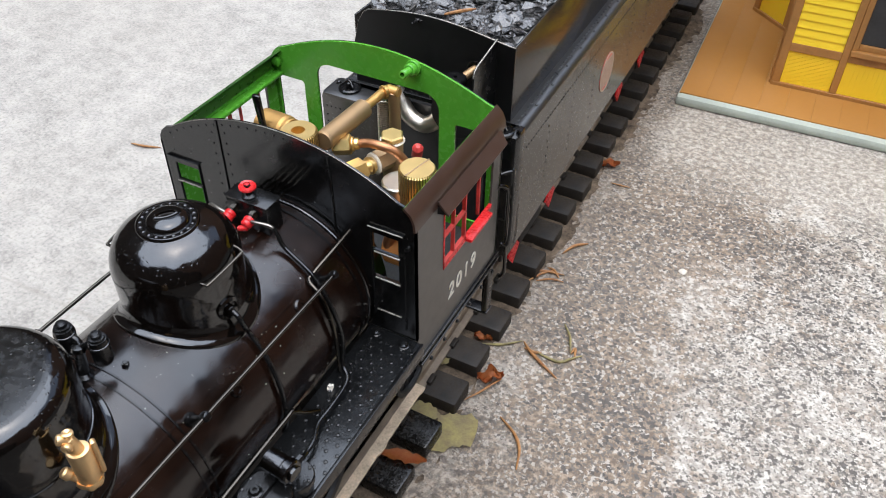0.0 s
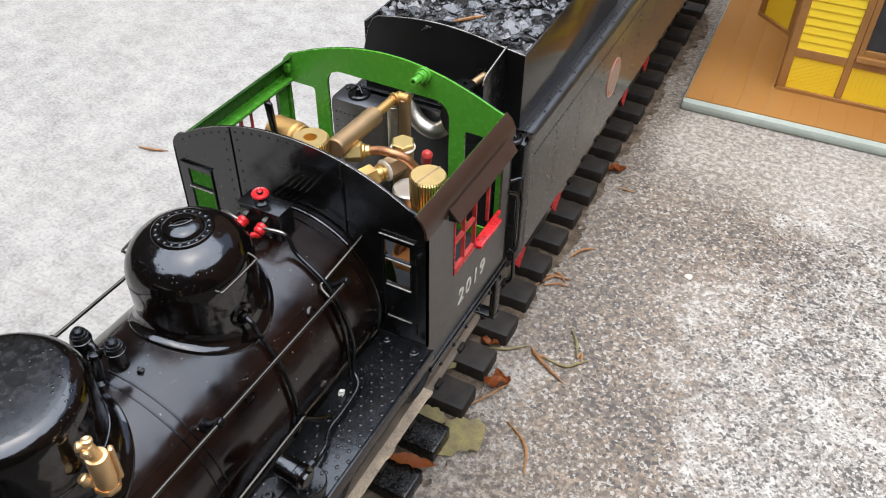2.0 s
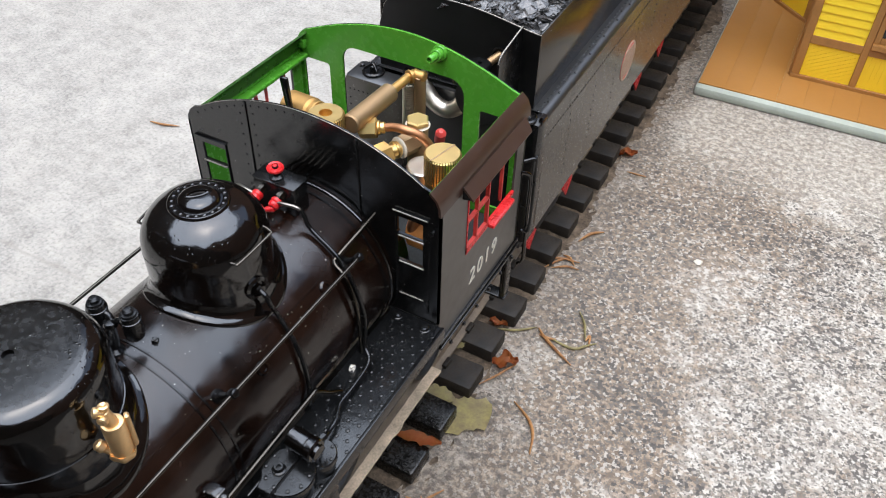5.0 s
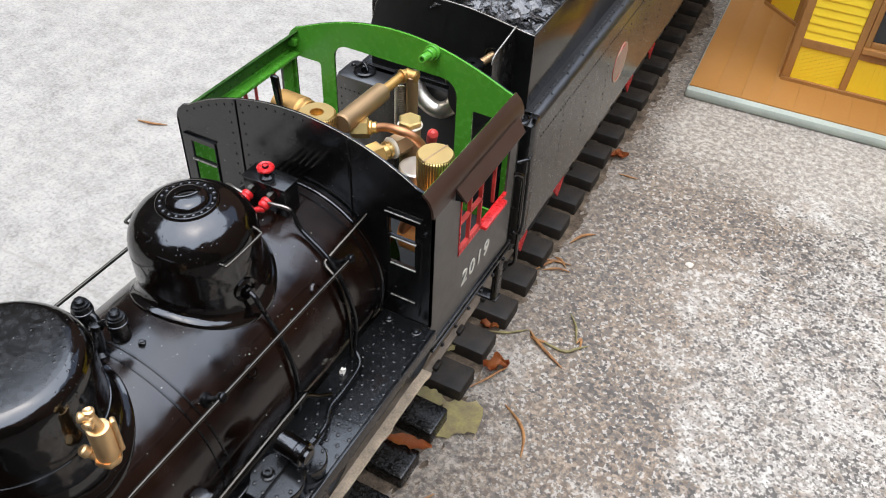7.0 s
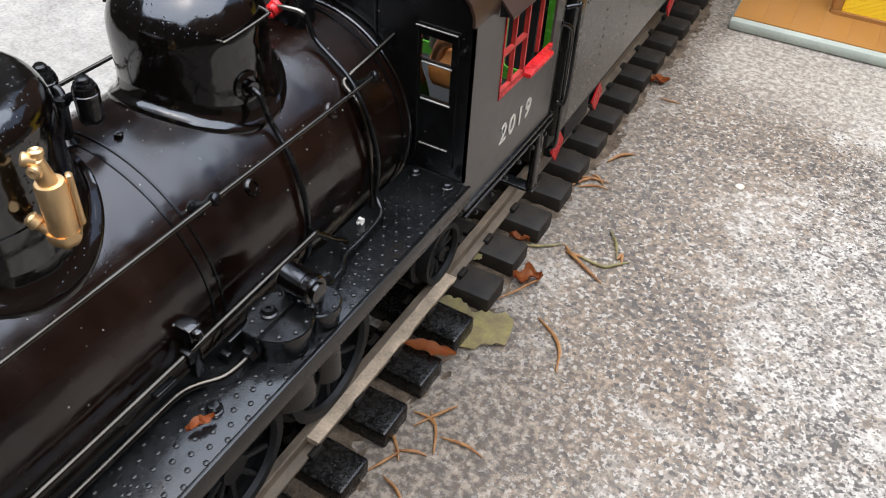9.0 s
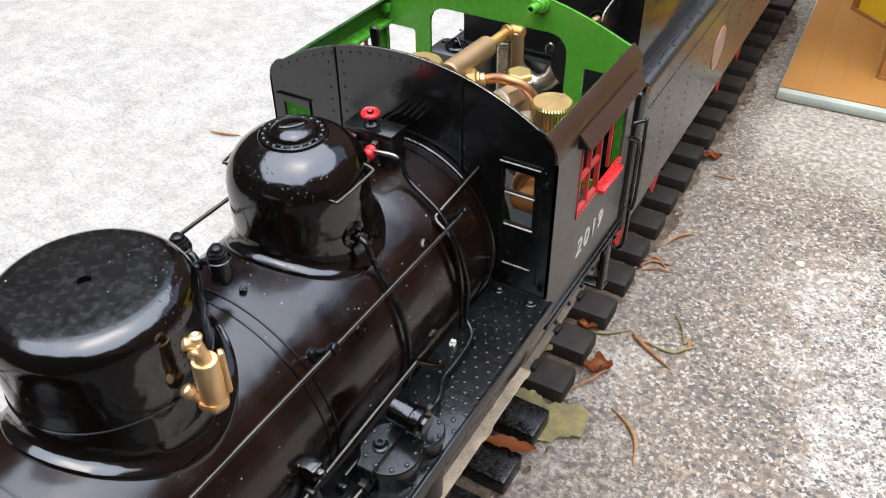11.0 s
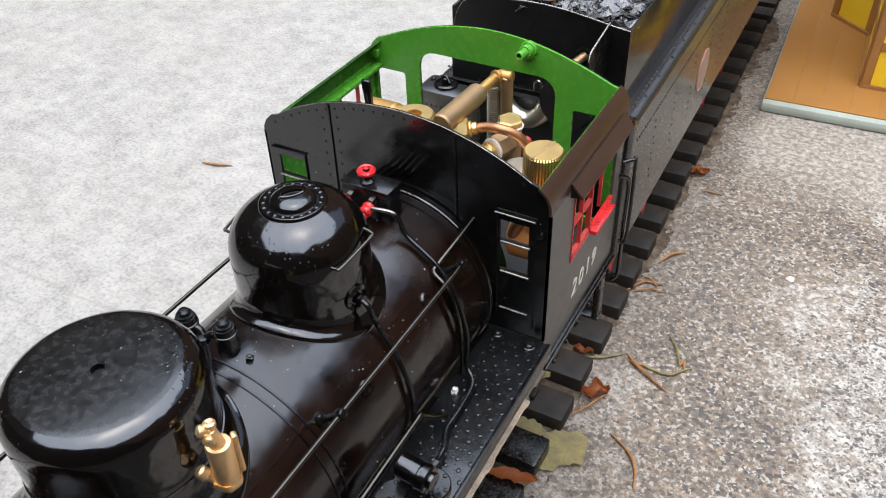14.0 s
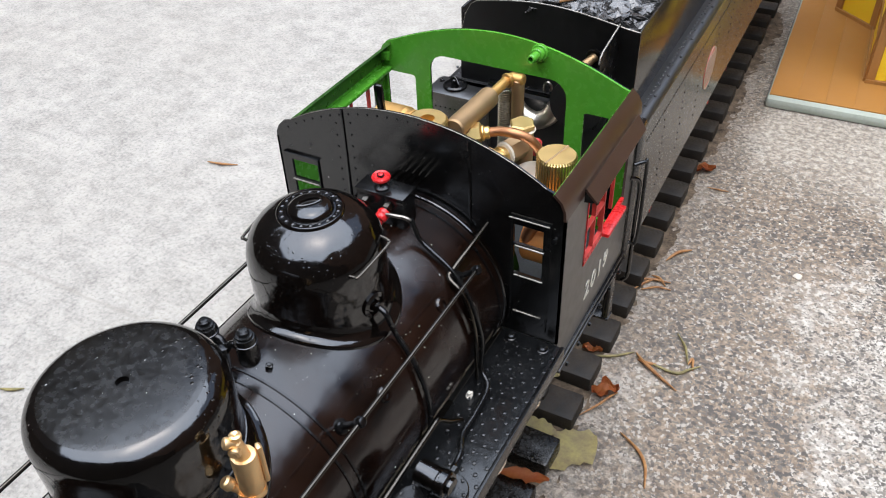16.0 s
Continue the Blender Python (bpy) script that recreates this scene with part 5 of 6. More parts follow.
part("lubricator_body", rod(bmesh.new(), (0.0330, 0.0320, 0.1440), (0.0330, 0.0320, 0.1650), 0.0068, 28, None, 0.0006), STEEL, fit_parent)
part("sight_elbow", tube(bmesh.new(), [(0.0395, 0.0120, 0.1440), (0.0405, 0.0105, 0.1520), (0.0425, 0.0100, 0.1575), (0.0460, 0.0110, 0.1590), (0.0490, 0.0130, 0.1550), (0.0495, 0.0140, 0.1480)], 0.0022, 14, 8), COPPER, fit_parent, "bent copper sight pipe")
part("backhead_block", rod(bmesh.new(), (0.0380, 0.0165, 0.1480), (0.0550, 0.0165, 0.1480), 0.0085, 28, None, 0.001), COPPER_DULL, fit_parent, "dull copper cross drum")
bm = rod(bmesh.new(), (-0.0310, 0.0335, 0.1722), (-0.0168, 0.0315, 0.1735), 0.0066, 28, None, 0.001)
rod(bm, (-0.0170, 0.0315, 0.1735), (-0.0145, 0.0312, 0.1737), 0.0060, 28, None, 0.0004)
rod(bm, (-0.0150, 0.0312, 0.1737), (-0.0080, 0.0290, 0.1746), 0.0046, 24, None, 0.0006)
bm.transform(Matrix.Translation((-0.0030, 0.0020, -0.0035)))
part("regulator_body", bm, BRASS_WARM, fit_parent)
bm = bmesh.new()
box(bm, -0.0019, 0.0019, -0.0009, 0.0009, 0.0, 0.0205, bevel=0.0008)
for v in bm.verts:
    v.co.x *= 0.72 + 0.28 * v.co.z / 0.0205
bm.transform(Matrix.Translation((-0.0280, 0.0290, 0.1680)) @ Matrix.Rotation(radians(6), 4, "X"))
part("regulator_lever", bm, BLACK_SATIN, fit_parent, "black regulator lever")
part("red_lever", rod(bmesh.new(), (0.0095, 0.0885, 0.1330), (0.0122, 0.0852, 0.1420), 0.0026, 16, None, 0.0016), RED_DULL, fit_parent, "faded red rounded lever end")
rod_stem = rod(bmesh.new(), (0.0085, 0.0895, 0.1180), (0.0096, 0.0884, 0.1336), 0.0010, 10)
part("lever_stem", rod_stem, STEEL_ROD, fit_parent)
fit_parent.location = (0.0, -0.0022, 0.0010)
part("backhead", lathe(bmesh.new(), [(0, 0), (RB - 0.003, 0), (RB - 0.003, 0.003), (0, 0.003)], along_y(0.012), 40), BLACK_MATT, loco)

# ---- frames, wheels and steps below ----
part("frame", boxes((-0.0180, 0.0180, -0.230, 0.075, 0.0330, 0.0960), bevel=0.001), BLACK_MATT, loco)
part("ash_pan", boxes((-0.0300, 0.0300, -0.030, 0.070, 0.0600, 0.1000), bevel=0.002), BLACK_MATT, loco)


def wheel(name, y, r, parent, x=0.0245, holes=0):
    ax = part(name, rod(bmesh.new(), (-0.0225, y, 0.0187 + r), (0.0225, y, 0.0187 + r), 0.003, 12), BLACK_MATT, parent)
    for s in (1, -1):
        f = frame_of((s * 0.0205, y, 0.0187 + r), (s * 1.0, y, 0.0187 + r))
        part("tyre", lathe(bmesh.new(), [(r * 0.82, 0), (r + 0.0025, 0), (r + 0.0025, 0.0014), (r, 0.0022), (r, 0.0080), (r * 0.86, 0.0080), (r * 0.82, 0.0060)], f, 40), BLACK_MATT, ax)
        sp = lathe(bmesh.new(), [(0, 0.0010), (r * 0.22, 0.0010), (r * 0.22, 0.0075), (0, 0.0075)], f, 20)
        for k in range(12):
            a = 2 * math.pi * k / 12
            rod(sp, f @ Vector((0, 0, 0.0045)), f @ Vector((r * 0.84 * math.cos(a), r * 0.84 * math.sin(a), 0.0045)), 0.0012, 6)
        part("spokes", sp, BLACK_MATT, ax)


for y in (-0.150, -0.095, -0.040):
    wheel("driving_wheel", y, 0.0250, loco)
wheel("trailing_wheel", 0.045, 0.0150, loco)
for s in (1, -1):
    a, b = sorted((s * 0.0300, s * 0.0555))
    st = part("cab_step", boxes((a, b, 0.0735, 0.0800, 0.0610, 0.0625), bevel=0.0004), BLACK_SATIN, loco)
    c, d = sorted((s * 0.0520, s * 0.0552))
    part("step_hanger", boxes((c, d, 0.0738, 0.0798, 0.0620, 0.1005), bevel=0.0008), BLACK_SATIN, st)
    hr = tube(bmesh.new(), [(s * (CW + 0.0002), CY - 0.001, 0.1500), (s * (CW + 0.0035), CY + 0.0030, 0.1500), (s * (CW + 0.0040), CY + 0.0045, 0.1470), (s * (CW + 0.0040), CY + 0.0050, 0.1100), (s * (CW + 0.0010), CY + 0.0030, 0.1080)], 0.0008, 8, 6)
    part("grab_iron", hr, BLACK_SATIN, loco)
part("cylinder_drain", tube(bmesh.new(), [(0.0560, -0.0080, 0.1080), (0.0560, -0.0130, 0.1040), (0.0520, -0.0300, 0.1040)], 0.0010, 8), BLACK_SATIN, loco)
part("valance_bolts", studs(bmesh.new(), [(CW + 0.0010, 0.008 + 0.012 * k, 0.0975) for k in range(6)], 0.0011, (1, 0, 0), 0.0012), BLACK_SATIN, loco)

# ---- tender ----
tender = thing("tender", "black riveted tender, sides greyed for reflection, heaped with coal, on track", "tender")
TX, TZ0, TZ1, TY0, TY1 = 0.0508, 0.0690, 0.1425, 0.1165, 0.6000
tank = bmesh.new()
prof = [(-TX, TZ0), (TX, TZ0)] + [(TX - 0.004 + 0.004 * math.cos(radians(a)), TZ1 - 0.004 + 0.004 * math.sin(radians(a))) for a in range(0, 91, 15)] + [(-TX + 0.004 + 0.004 * math.cos(radians(a)), TZ1 - 0.004 + 0.004 * math.sin(radians(a))) for a in range(90, 181, 15)]
rings = [[tank.verts.new((u * (1 - 0.05 * e), y, v + (0.010 * e if v == TZ0 else 0.0))) for u, v in prof] for y, e in ((TY0, 1), (TY0 + 0.0012, 0.5), (TY0 + 0.0045, 0), (TY1, 0))]
for p, q in zip(rings, rings[1:]):
    for k in range(len(prof)):
        k2 = (k + 1) % len(prof)
        tank.faces.new((p[k], p[k2], q[k2], q[k]))
tank.faces.new(rings[0][::-1])
tank.faces.new(rings[-1])
tank_ob = part("tank", tank, TENDER_SIDE, tender, "black riveted water tank, reflected ground put in as side grey")
# top and front stay black, sides carry the painted-in reflection
tank_ob.data.materials.append(TANK_TOP)
for f in tank_ob.data.polygons:
    f.material_index = 1 if f.normal.z > 0.25 or f.normal.y < -0.5 else 0
riv = []
for s in (1, -1):
    riv += [(s * TX, y, 0.1290) for y in np.arange(TY0 + 0.008, TY1, 0.0033)]
    for y in np.arange(0.157, TY1, 0.0385):
        riv += [(s * TX, y + 0.0016 * (k % 2), 0.1225 - 0.0048 * k) for k in range(9)]
part("side_rivets", studs(bmesh.new(), [p for p in riv if p[0] > 0], 0.0006, (1, 0, 0), 0.0006, 6), BLACK_SATIN, tank_ob, kind="stuff")
part("side_rivets", studs(bmesh.new(), [p for p in riv if p[0] < 0], 0.0005, (-1, 0, 0), 0.0003, 6), BLACK_SATIN, tank_ob, kind="stuff")
deck = []
for s in (1, -1):
    deck += [(s * 0.0455, y, TZ1) for y in np.arange(0.121, 0.60, 0.0042)]
    deck += [(s * 0.0480 - 0.0015 * (k % 2), y, TZ1) for k, y in enumerate(np.arange(0.120, 0.60, 0.011))]
part("deck_rivets", studs(bmesh.new(), deck, 0.0007, (0, 0, 1), 0.0007, 8), BLACK_GLOSS, tank_ob, kind="stuff")
part("tank_deck", boxes((-0.0465, 0.0465, TY0 + 0.004, TY1 - 0.004, TZ1 - 0.001, TZ1 + 0.0003)), TANK_TOP, tank_ob)

BX, BY0, BY1 = 0.0426, 0.1215, 0.2760


def bunker_top(x):
    return 0.1812 + 0.0055 * math.cos(min(1.0, abs(x + 0.002) / 0.044) * math.pi / 2) ** 1.2


top = [(BX - 2 * BX * k / 30, 0) for k in range(31)]
outline = [(-BX, TZ1), (BX, TZ1)] + [(x, bunker_top(x) if x > -0.036 else 0.1815 - (abs(x) - 0.036) ** 2 * 380) for x, _ in top]
bunker = part("coal_bunker", plate(outline, [], lambda u, v, d: (u, BY0 + d, v), 0.0010), BLACK_BUNKER, tender, "black sheet-metal coal bunker")
# pale tube puts the highlight along the bunker's edge into colour
part("bunker_rim", tube(bmesh.new(), [(x, BY0 + 0.0005, z) for x, z in outline[2:]], 0.00030, 8, 1), LEDGE, bunker, "thin pale rim standing in for the edge highlight")
for s in (1, -1):
    a, b = sorted((s * BX, s * (BX - 0.0010)))
    part("bunker_side", boxes((a, b, BY0 + 0.001, BY1, TZ1, 0.1818 if s > 0 else 0.1785), bevel=0.0002), BUNKER_SIDE, bunker)
    if s < 0:
        continue
    wing = [(BY0, 0.146), (BY0, 0.1838), (BY0 - 0.0215, 0.1806), (BY0 - 0.0240, 0.1794), (BY0 - 0.0252, 0.1768), (BY0 - 0.0254, 0.146)]
    x0 = s * 0.0338
    part("bunker_wing", plate(wing, [], lambda u, v, d: (x0 - s * d, u, v), 0.0009), BLACK_SATIN, bunker)
    part("wing_rim", tube(bmesh.new(), [(x0 - s * 0.00045, u, v) for u, v in wing[1:5]], 0.00034, 8, 1), LEDGE, bunker)
part("bunker_back", boxes((-BX, BX, BY1 - 0.001, BY1, TZ1, 0.1818)), TENDER_SIDE, bunker)
bm = rod(bmesh.new(), (0.0194, 0.1132, 0.1638), (0.0236, BY0 + 0.0004, 0.1668), 0.0020, 16, None, 0.0003)
part("brass_filler", bm, BRASS_OLD, bunker)
part("filler_ring", lathe(bmesh.new(), [(0.0034, 0), (0.0042, 0.0002), (0.0042, 0.0010), (0.0034, 0.0012), (0.0034, 0)], frame_of((0.0236, BY0 - 0.0002, 0.1668), (0.0236, -1, 0.1668)), 24), BLACK_SATIN, bunker)
part("knurled_wheel", knurled(bmesh.new(), frame_of((0.0184, BY0 - 0.0115, 0.1632), (0.0184, BY0 - 0.0115, 1)), 0.0055, 0.0035, 26, 0.001), BLACK_SATIN, bunker)
# tender front fittings seen through the cab
part("tank_leg", boxes((-0.0545, -0.0250, 0.1040, TY0 + 0.006, 0.0700, 0.1425), bevel=0.003), TENDER_SIDE, tender)
left_leg = bpy.data.objects["tank_leg"]
left_leg.data.materials.append(TANK_TOP)
for f in left_leg.data.polygons:
    f.material_index = 1 if f.normal.z > 0.5 else 0
part("tank_leg", boxes((0.0330, TX + 0.0003, 0.1100, TY0 + 0.0075, 0.0660, 0.1425), bevel=0.0030), BLACK_SATIN, tender)
riv = [(x, 0.1039, z) for x in np.arange(-0.0505, -0.026, 0.0026) for z in (0.1352,)] + [(-0.0505, 0.1039, 0.130 - 0.004 * k) for k in range(8)]
part("leg_rivets", studs(bmesh.new(), riv, 0.0005, (0, -1, 0)), BLACK_SATIN, tender)
for x in (-0.0415, 0.0425):
    hatch = part("water_hatch", lathe(bmesh.new(), [(0.0058, 0), (0.0058, 0.0012), (0.0050, 0.0018), (0.0046, 0.0010), (0.0020, 0.0010), (0.0018, 0.0040), (0.0010, 0.0046), (0, 0.0046)], Matrix.Translation((x, 0.1125, 0.1424)), 28), BLACK_SATIN, tender)
    part("hatch_lever", tube(bmesh.new(), [(x - 0.003, 0.1105, 0.1450), (x, 0.1120, 0.1475), (x + 0.003, 0.1105, 0.1450)], 0.0006, 8), BLACK_SATIN, hatch)
part("feed_pipe", tube(bmesh.new(), [(-0.0160, 0.1135, 0.1500), (-0.0102, 0.1120, 0.1412), (-0.0050, 0.1112, 0.1366), (0.0016, 0.1112, 0.1349), (0.0075, 0.1120, 0.1384), (0.0098, 0.1130, 0.1430)], 0.0042, 18, 8), STEEL, tender, "dull steel feed pipe bend")
part("cross_bar", boxes((-0.0240, 0.0160, 0.1120, 0.1150, 0.1470, 0.1496), bevel=0.0005), BLACK_SATIN, tender)
part("bar_hook", tube(bmesh.new(), [(0.0040, 0.1132, 0.1490), (0.0040, 0.1128, 0.1530), (0.0058, 0.1125, 0.1548), (0.0074, 0.1126, 0.1530), (0.0070, 0.1130, 0.1508)], 0.0007, 8, 6), DULL_STEEL, tender)
part("brake_wheel", lathe(bmesh.new(), [(0, 0), (0.0120, 0), (0.0120, 0.0016), (0.0108, 0.0022), (0, 0.0020)], frame_of((0.0250, 0.0960, 0.1560), (0.0250, 0.90, 0.1560)), 36), BLACK_MATT, tender)
for s in (1, -1):
    part("corner_grab", tube(bmesh.new(), [(s * (TX - 0.002), TY0 - 0.0005, 0.1415), (s * (TX - 0.0005), TY0 - 0.0022, 0.1400), (s * (TX - 0.0005), TY0 - 0.0022, 0.1000), (s * (TX - 0.0005), TY0 - 0.0022, 0.0740), (s * (TX - 0.0020), TY0 - 0.0005, 0.0725)], 0.0009, 8), BLACK_GLOSS, tender)
# round emblem on the tank side: red ring, white lattice panel
EY, EZ, ER = 0.2620, 0.1015, 0.0128
emblem = part("emblem", lathe(bmesh.new(), [(0, 0), (ER, 0), (ER, 0.0003), (0, 0.0003)], frame_of((TX, EY, EZ), (1, EY, EZ)), 40), RED_DULL, tank_ob, "round faded red emblem")
part("emblem_ring", lathe(bmesh.new(), [(ER - 0.0010, 0.0002), (ER, 0.0002), (ER, 0.0006), (ER - 0.0010, 0.0006), (ER - 0.0010, 0.0002)], frame_of((TX, EY, EZ), (1, EY, EZ)), 40), EMBLEM_TAN, emblem)
bars = []
for k in range(7):
    z = -0.0087 + 0.0029 * k
    w = math.sqrt(ER * ER - z * z) - 0.0006
    bars.append((TX + 0.0002, TX + 0.0006, EY - w, EY + w, EZ + z - 0.0004, EZ + z + 0.0004))
for k in range(8):
    y = -0.0098 + 0.0028 * k
    w = min(0.0094, math.sqrt(max(ER * ER - y * y, 0)))
    bars.append((TX + 0.0002, TX + 0.0007, EY + y - 0.0005, EY + y + 0.0005, EZ - w, EZ + w))
part("emblem_bars", boxes(*bars), EMBLEM_TAN, emblem, "white lattice panel")
part("tender_frame", boxes((-0.0440, 0.0440, TY0 + 0.004, TY1 - 0.004, 0.0520, 0.0660), bevel=0.001), BLACK_MATT, tender)
part("center_sill", boxes((-0.0160, 0.0160, 0.0850, TY1 - 0.02, 0.0380, 0.0530), bevel=0.001), BLACK_MATT, tender)
for k, yc in enumerate((0.1848, 0.3912)):
    truck = part("truck", boxes((-0.0200, 0.0200, yc - 0.012, yc + 0.012, 0.0340, 0.0470), bevel=0.001), BLACK_MATT, tender)
    for dy in (-0.0298, 0.0298):
        wheel("truck_wheel", yc + dy, 0.0150, tender)
    for s in (1, -1):
        a, b = sorted((s * 0.0330, s * 0.0375))
        part("truck_side_frame", boxes((a, b, yc - 0.045, yc + 0.045, 0.0400, 0.0450), (a, b, yc - 0.018, yc + 0.018, 0.0260, 0.0400), (a, b, yc - 0.036, yc - 0.027, 0.0270, 0.0400), (a, b, yc + 0.027, yc + 0.036, 0.0270, 0.0400), bevel=0.0008), BLACK_MATT, truck)
for yd in (0.1545, 0.2150, 0.3620, 0.4205):
    for s in (1, -1):
        x0 = s * 0.0378
        dia = plate([(yd - 0.0085, 0.0322), (yd, 0.0222), (yd + 0.0085, 0.0322), (yd, 0.0422)], [], lambda u, v, d: (x0 + s * d, u, v), 0.0010)
        part("axle_cover", dia, RED, tender, "red diamond axle cover under tank")

# the track bends a little behind the engine, and the tender stands on the bend
TENDER_POSE = pose(-0.0015, 0.12, 0, 0, 0, 1.0) @ pose(0, -0.12, 0)
tender.matrix_basis = TENDER_POSE

# ---- coal ----
rnd = random.Random(11)
coal = bmesh.new()
box(coal, -BX + 0.0015, BX - 0.0015, BY0 + 0.0015, BY1 - 0.0015, TZ1 + 0.001, 0.1755)
for k in range(1100):
    x, y = rnd.uniform(-BX + 0.004, BX - 0.004), rnd.uniform(BY0 + 0.004, BY1 - 0.004)
    s = 0.0012 + 0.0040 * rnd.random() ** 2.2
    z = 0.1765 + 0.0065 * (1 - (x / BX) ** 2) + rnd.uniform(-0.001, 0.0015)
    m = Matrix.Translation((x, y, z)) @ Euler((rnd.gauss(0, 0.45), rnd.gauss(0, 0.45), rnd.uniform(0, 6.28))).to_matrix().to_4x4() @ Matrix.Diagonal((s * rnd.uniform(0.8, 1.4), s * rnd.uniform(0.8, 1.3), s * rnd.uniform(0.35, 0.6), 1))
    vs = []
    for i in range(12):
        u = 1 - 2 * (i + 0.5) / 12
        a = i * 2.39996
        w = math.sqrt(1 - u * u)
        vs.append(coal.verts.new(m @ (Vector((w * math.cos(a), w * math.sin(a), u)) * rnd.uniform(0.75, 1.2))))
    for t in ((0, 1, 2), (0, 2, 3), (0, 3, 1), (1, 4, 2), (2, 5, 3), (3, 6, 1), (2, 4, 5), (3, 5, 6), (1, 6, 4), (4, 7, 5), (5, 8, 6), (6, 9, 4), (4, 9, 7), (5, 7, 8), (6, 8, 9), (7, 10, 8), (8, 11, 9), (9, 10, 7), (8, 10, 11), (9, 11, 10)):
        coal.faces.new([vs[i] for i in t])
for f in coal.faces:
    f.smooth = False
me = bpy.data.meshes.new("coal_load")
bmesh.ops.recalc_face_normals(coal, faces=coal.faces)
coal.to_mesh(me)
coal.free()
me.materials.append(COAL)
load = tagged(new("coal_load", me), "heap of small broken black coal in the tender bunker", "coal", kind="stuff")
load.matrix_basis = TENDER_POSE


# ---- leaves, needles and stones ----
def twig(pts, r, mat, label, category="pine needle", group="fallen needles"):
    ob = part("pine_needle" if category == "pine needle" else "twig", tube(bmesh.new(), pts, r, 7, 6, lambda t: 0.85 - 0.55 * abs(2 * t - 1) ** 2), mat, None, label)
    return tagged(ob, category=category, group=group)


def leaf(name, at, length, width, turn, curl, mat, label, seed, group="fallen leaves"):
    r = random.Random(seed)
    bm = bmesh.new()
    n, w = 12, 7
    grid = []
    edge = [r.uniform(0.65, 1.15) for _ in range((n + 1) * 2)]
    for i in range(n + 1):
        t = i / n
        row = []
        for j in range(w):
            s = 2 * j / (w - 1) - 1
            half = width * 0.5 * math.sin(math.pi * min(0.97, max(0.05, t))) ** 0.6 * (edge[i] if s < 0 else edge[n + 1 + i])
            u, v = (t - 0.5) * length, s * half
            h = 0.0012 + curl * (s * s * 0.6 + 0.5 * math.sin(t * 5 + seed) ** 2 + 0.35 * noise.noise((t * 4, s * 2, seed)))
            row.append(bm.verts.new((u, v, max(0.0004, h))))
        grid.append(row)
    for i in range(n):
        for j in range(w - 1):
            bm.faces.new((grid[i][j], grid[i + 1][j], grid[i + 1][j + 1], grid[i][j + 1]))
    bmesh.ops.solidify(bm, geom=list(bm.faces), thickness=0.0003)
    bm.transform(Matrix.Translation(at) @ Matrix.Rotation(radians(turn), 4, "Z"))
    return tagged(part(name, bm, mat, None, label), category="leaf", group=group)


twig([(0.0709, 0.1146, 0.0009), (0.0770, 0.1130, 0.0014), (0.0860, 0.1135, 0.0011), (0.0905, 0.1180, 0.0014), (0.0955, 0.1238, 0.0010)], 0.0010, NEEDLE_GREEN, "curved olive-green pine needle on granite")
twig([(0.0618, 0.1182, 0.0010), (0.0680, 0.1125, 0.0018), (0.0760, 0.1078, 0.0016), (0.0888, 0.1014, 0.0009)], 0.0012, NEEDLE, "straight brown pine needle on granite")
twig([(0.0640, 0.1140, 0.0010), (0.0690, 0.1130, 0.0014), (0.0740, 0.1150, 0.0009)], 0.0011, NEEDLE, "short frayed brown pine needle on granite")
twig([(0.0778, 0.1425, 0.0010), (0.0838, 0.1345, 0.0018), (0.0862, 0.1290, 0.0022), (0.0892, 0.1222, 0.0012)], 0.0009, NEEDLE_GREEN, "olive bent pine needle on granite")
twig([(0.0892, 0.1222, 0.0012), (0.0905, 0.1262, 0.0018), (0.0925, 0.1190, 0.0010)], 0.0010, NEEDLE, "tiny brown needle scrap on granite")
twig([(0.0718, 0.0630, 0.0009), (0.0820, 0.0569, 0.0014), (0.0870, 0.0520, 0.0014), (0.0898, 0.0470, 0.0010), (0.0926, 0.0368, 0.0009)], 0.0011, NEEDLE, "orange-brown curved pine needle on granite")
twig([(0.0400, 0.1052, 0.0009), (0.0510, 0.1098, 0.0012), (0.0608, 0.1183, 0.0010)], 0.0009, NEEDLE_GREEN, "thin olive needle beside the track")
for a, b in (((0.0369, 0.1729), (0.0622, 0.1822)), ((0.0435, 0.1665), (0.0555, 0.1841)), ((0.0480, 0.1690), (0.0640, 0.1760)), ((0.0500, 0.1840), (0.0600, 0.1780))):
    twig([(*a, 0.0009), ((a[0] + b[0]) / 2, (a[1] + b[1]) / 2 + 0.0014, 0.0018), (*b, 0.0009)], 0.0009, NEEDLE, "dry brown pine needle beside the track")
twig([(0.0535, 0.2010, 0.0010), (0.0580, 0.2110, 0.0018), (0.0650, 0.2180, 0.0010)], 0.0012, NEEDLE, "dry brown needle near the tender")
twig([(0.0560, 0.2890, 0.0010), (0.0700, 0.2900, 0.0010)], 0.0007, NEEDLE, "thin dry needle near the tender")
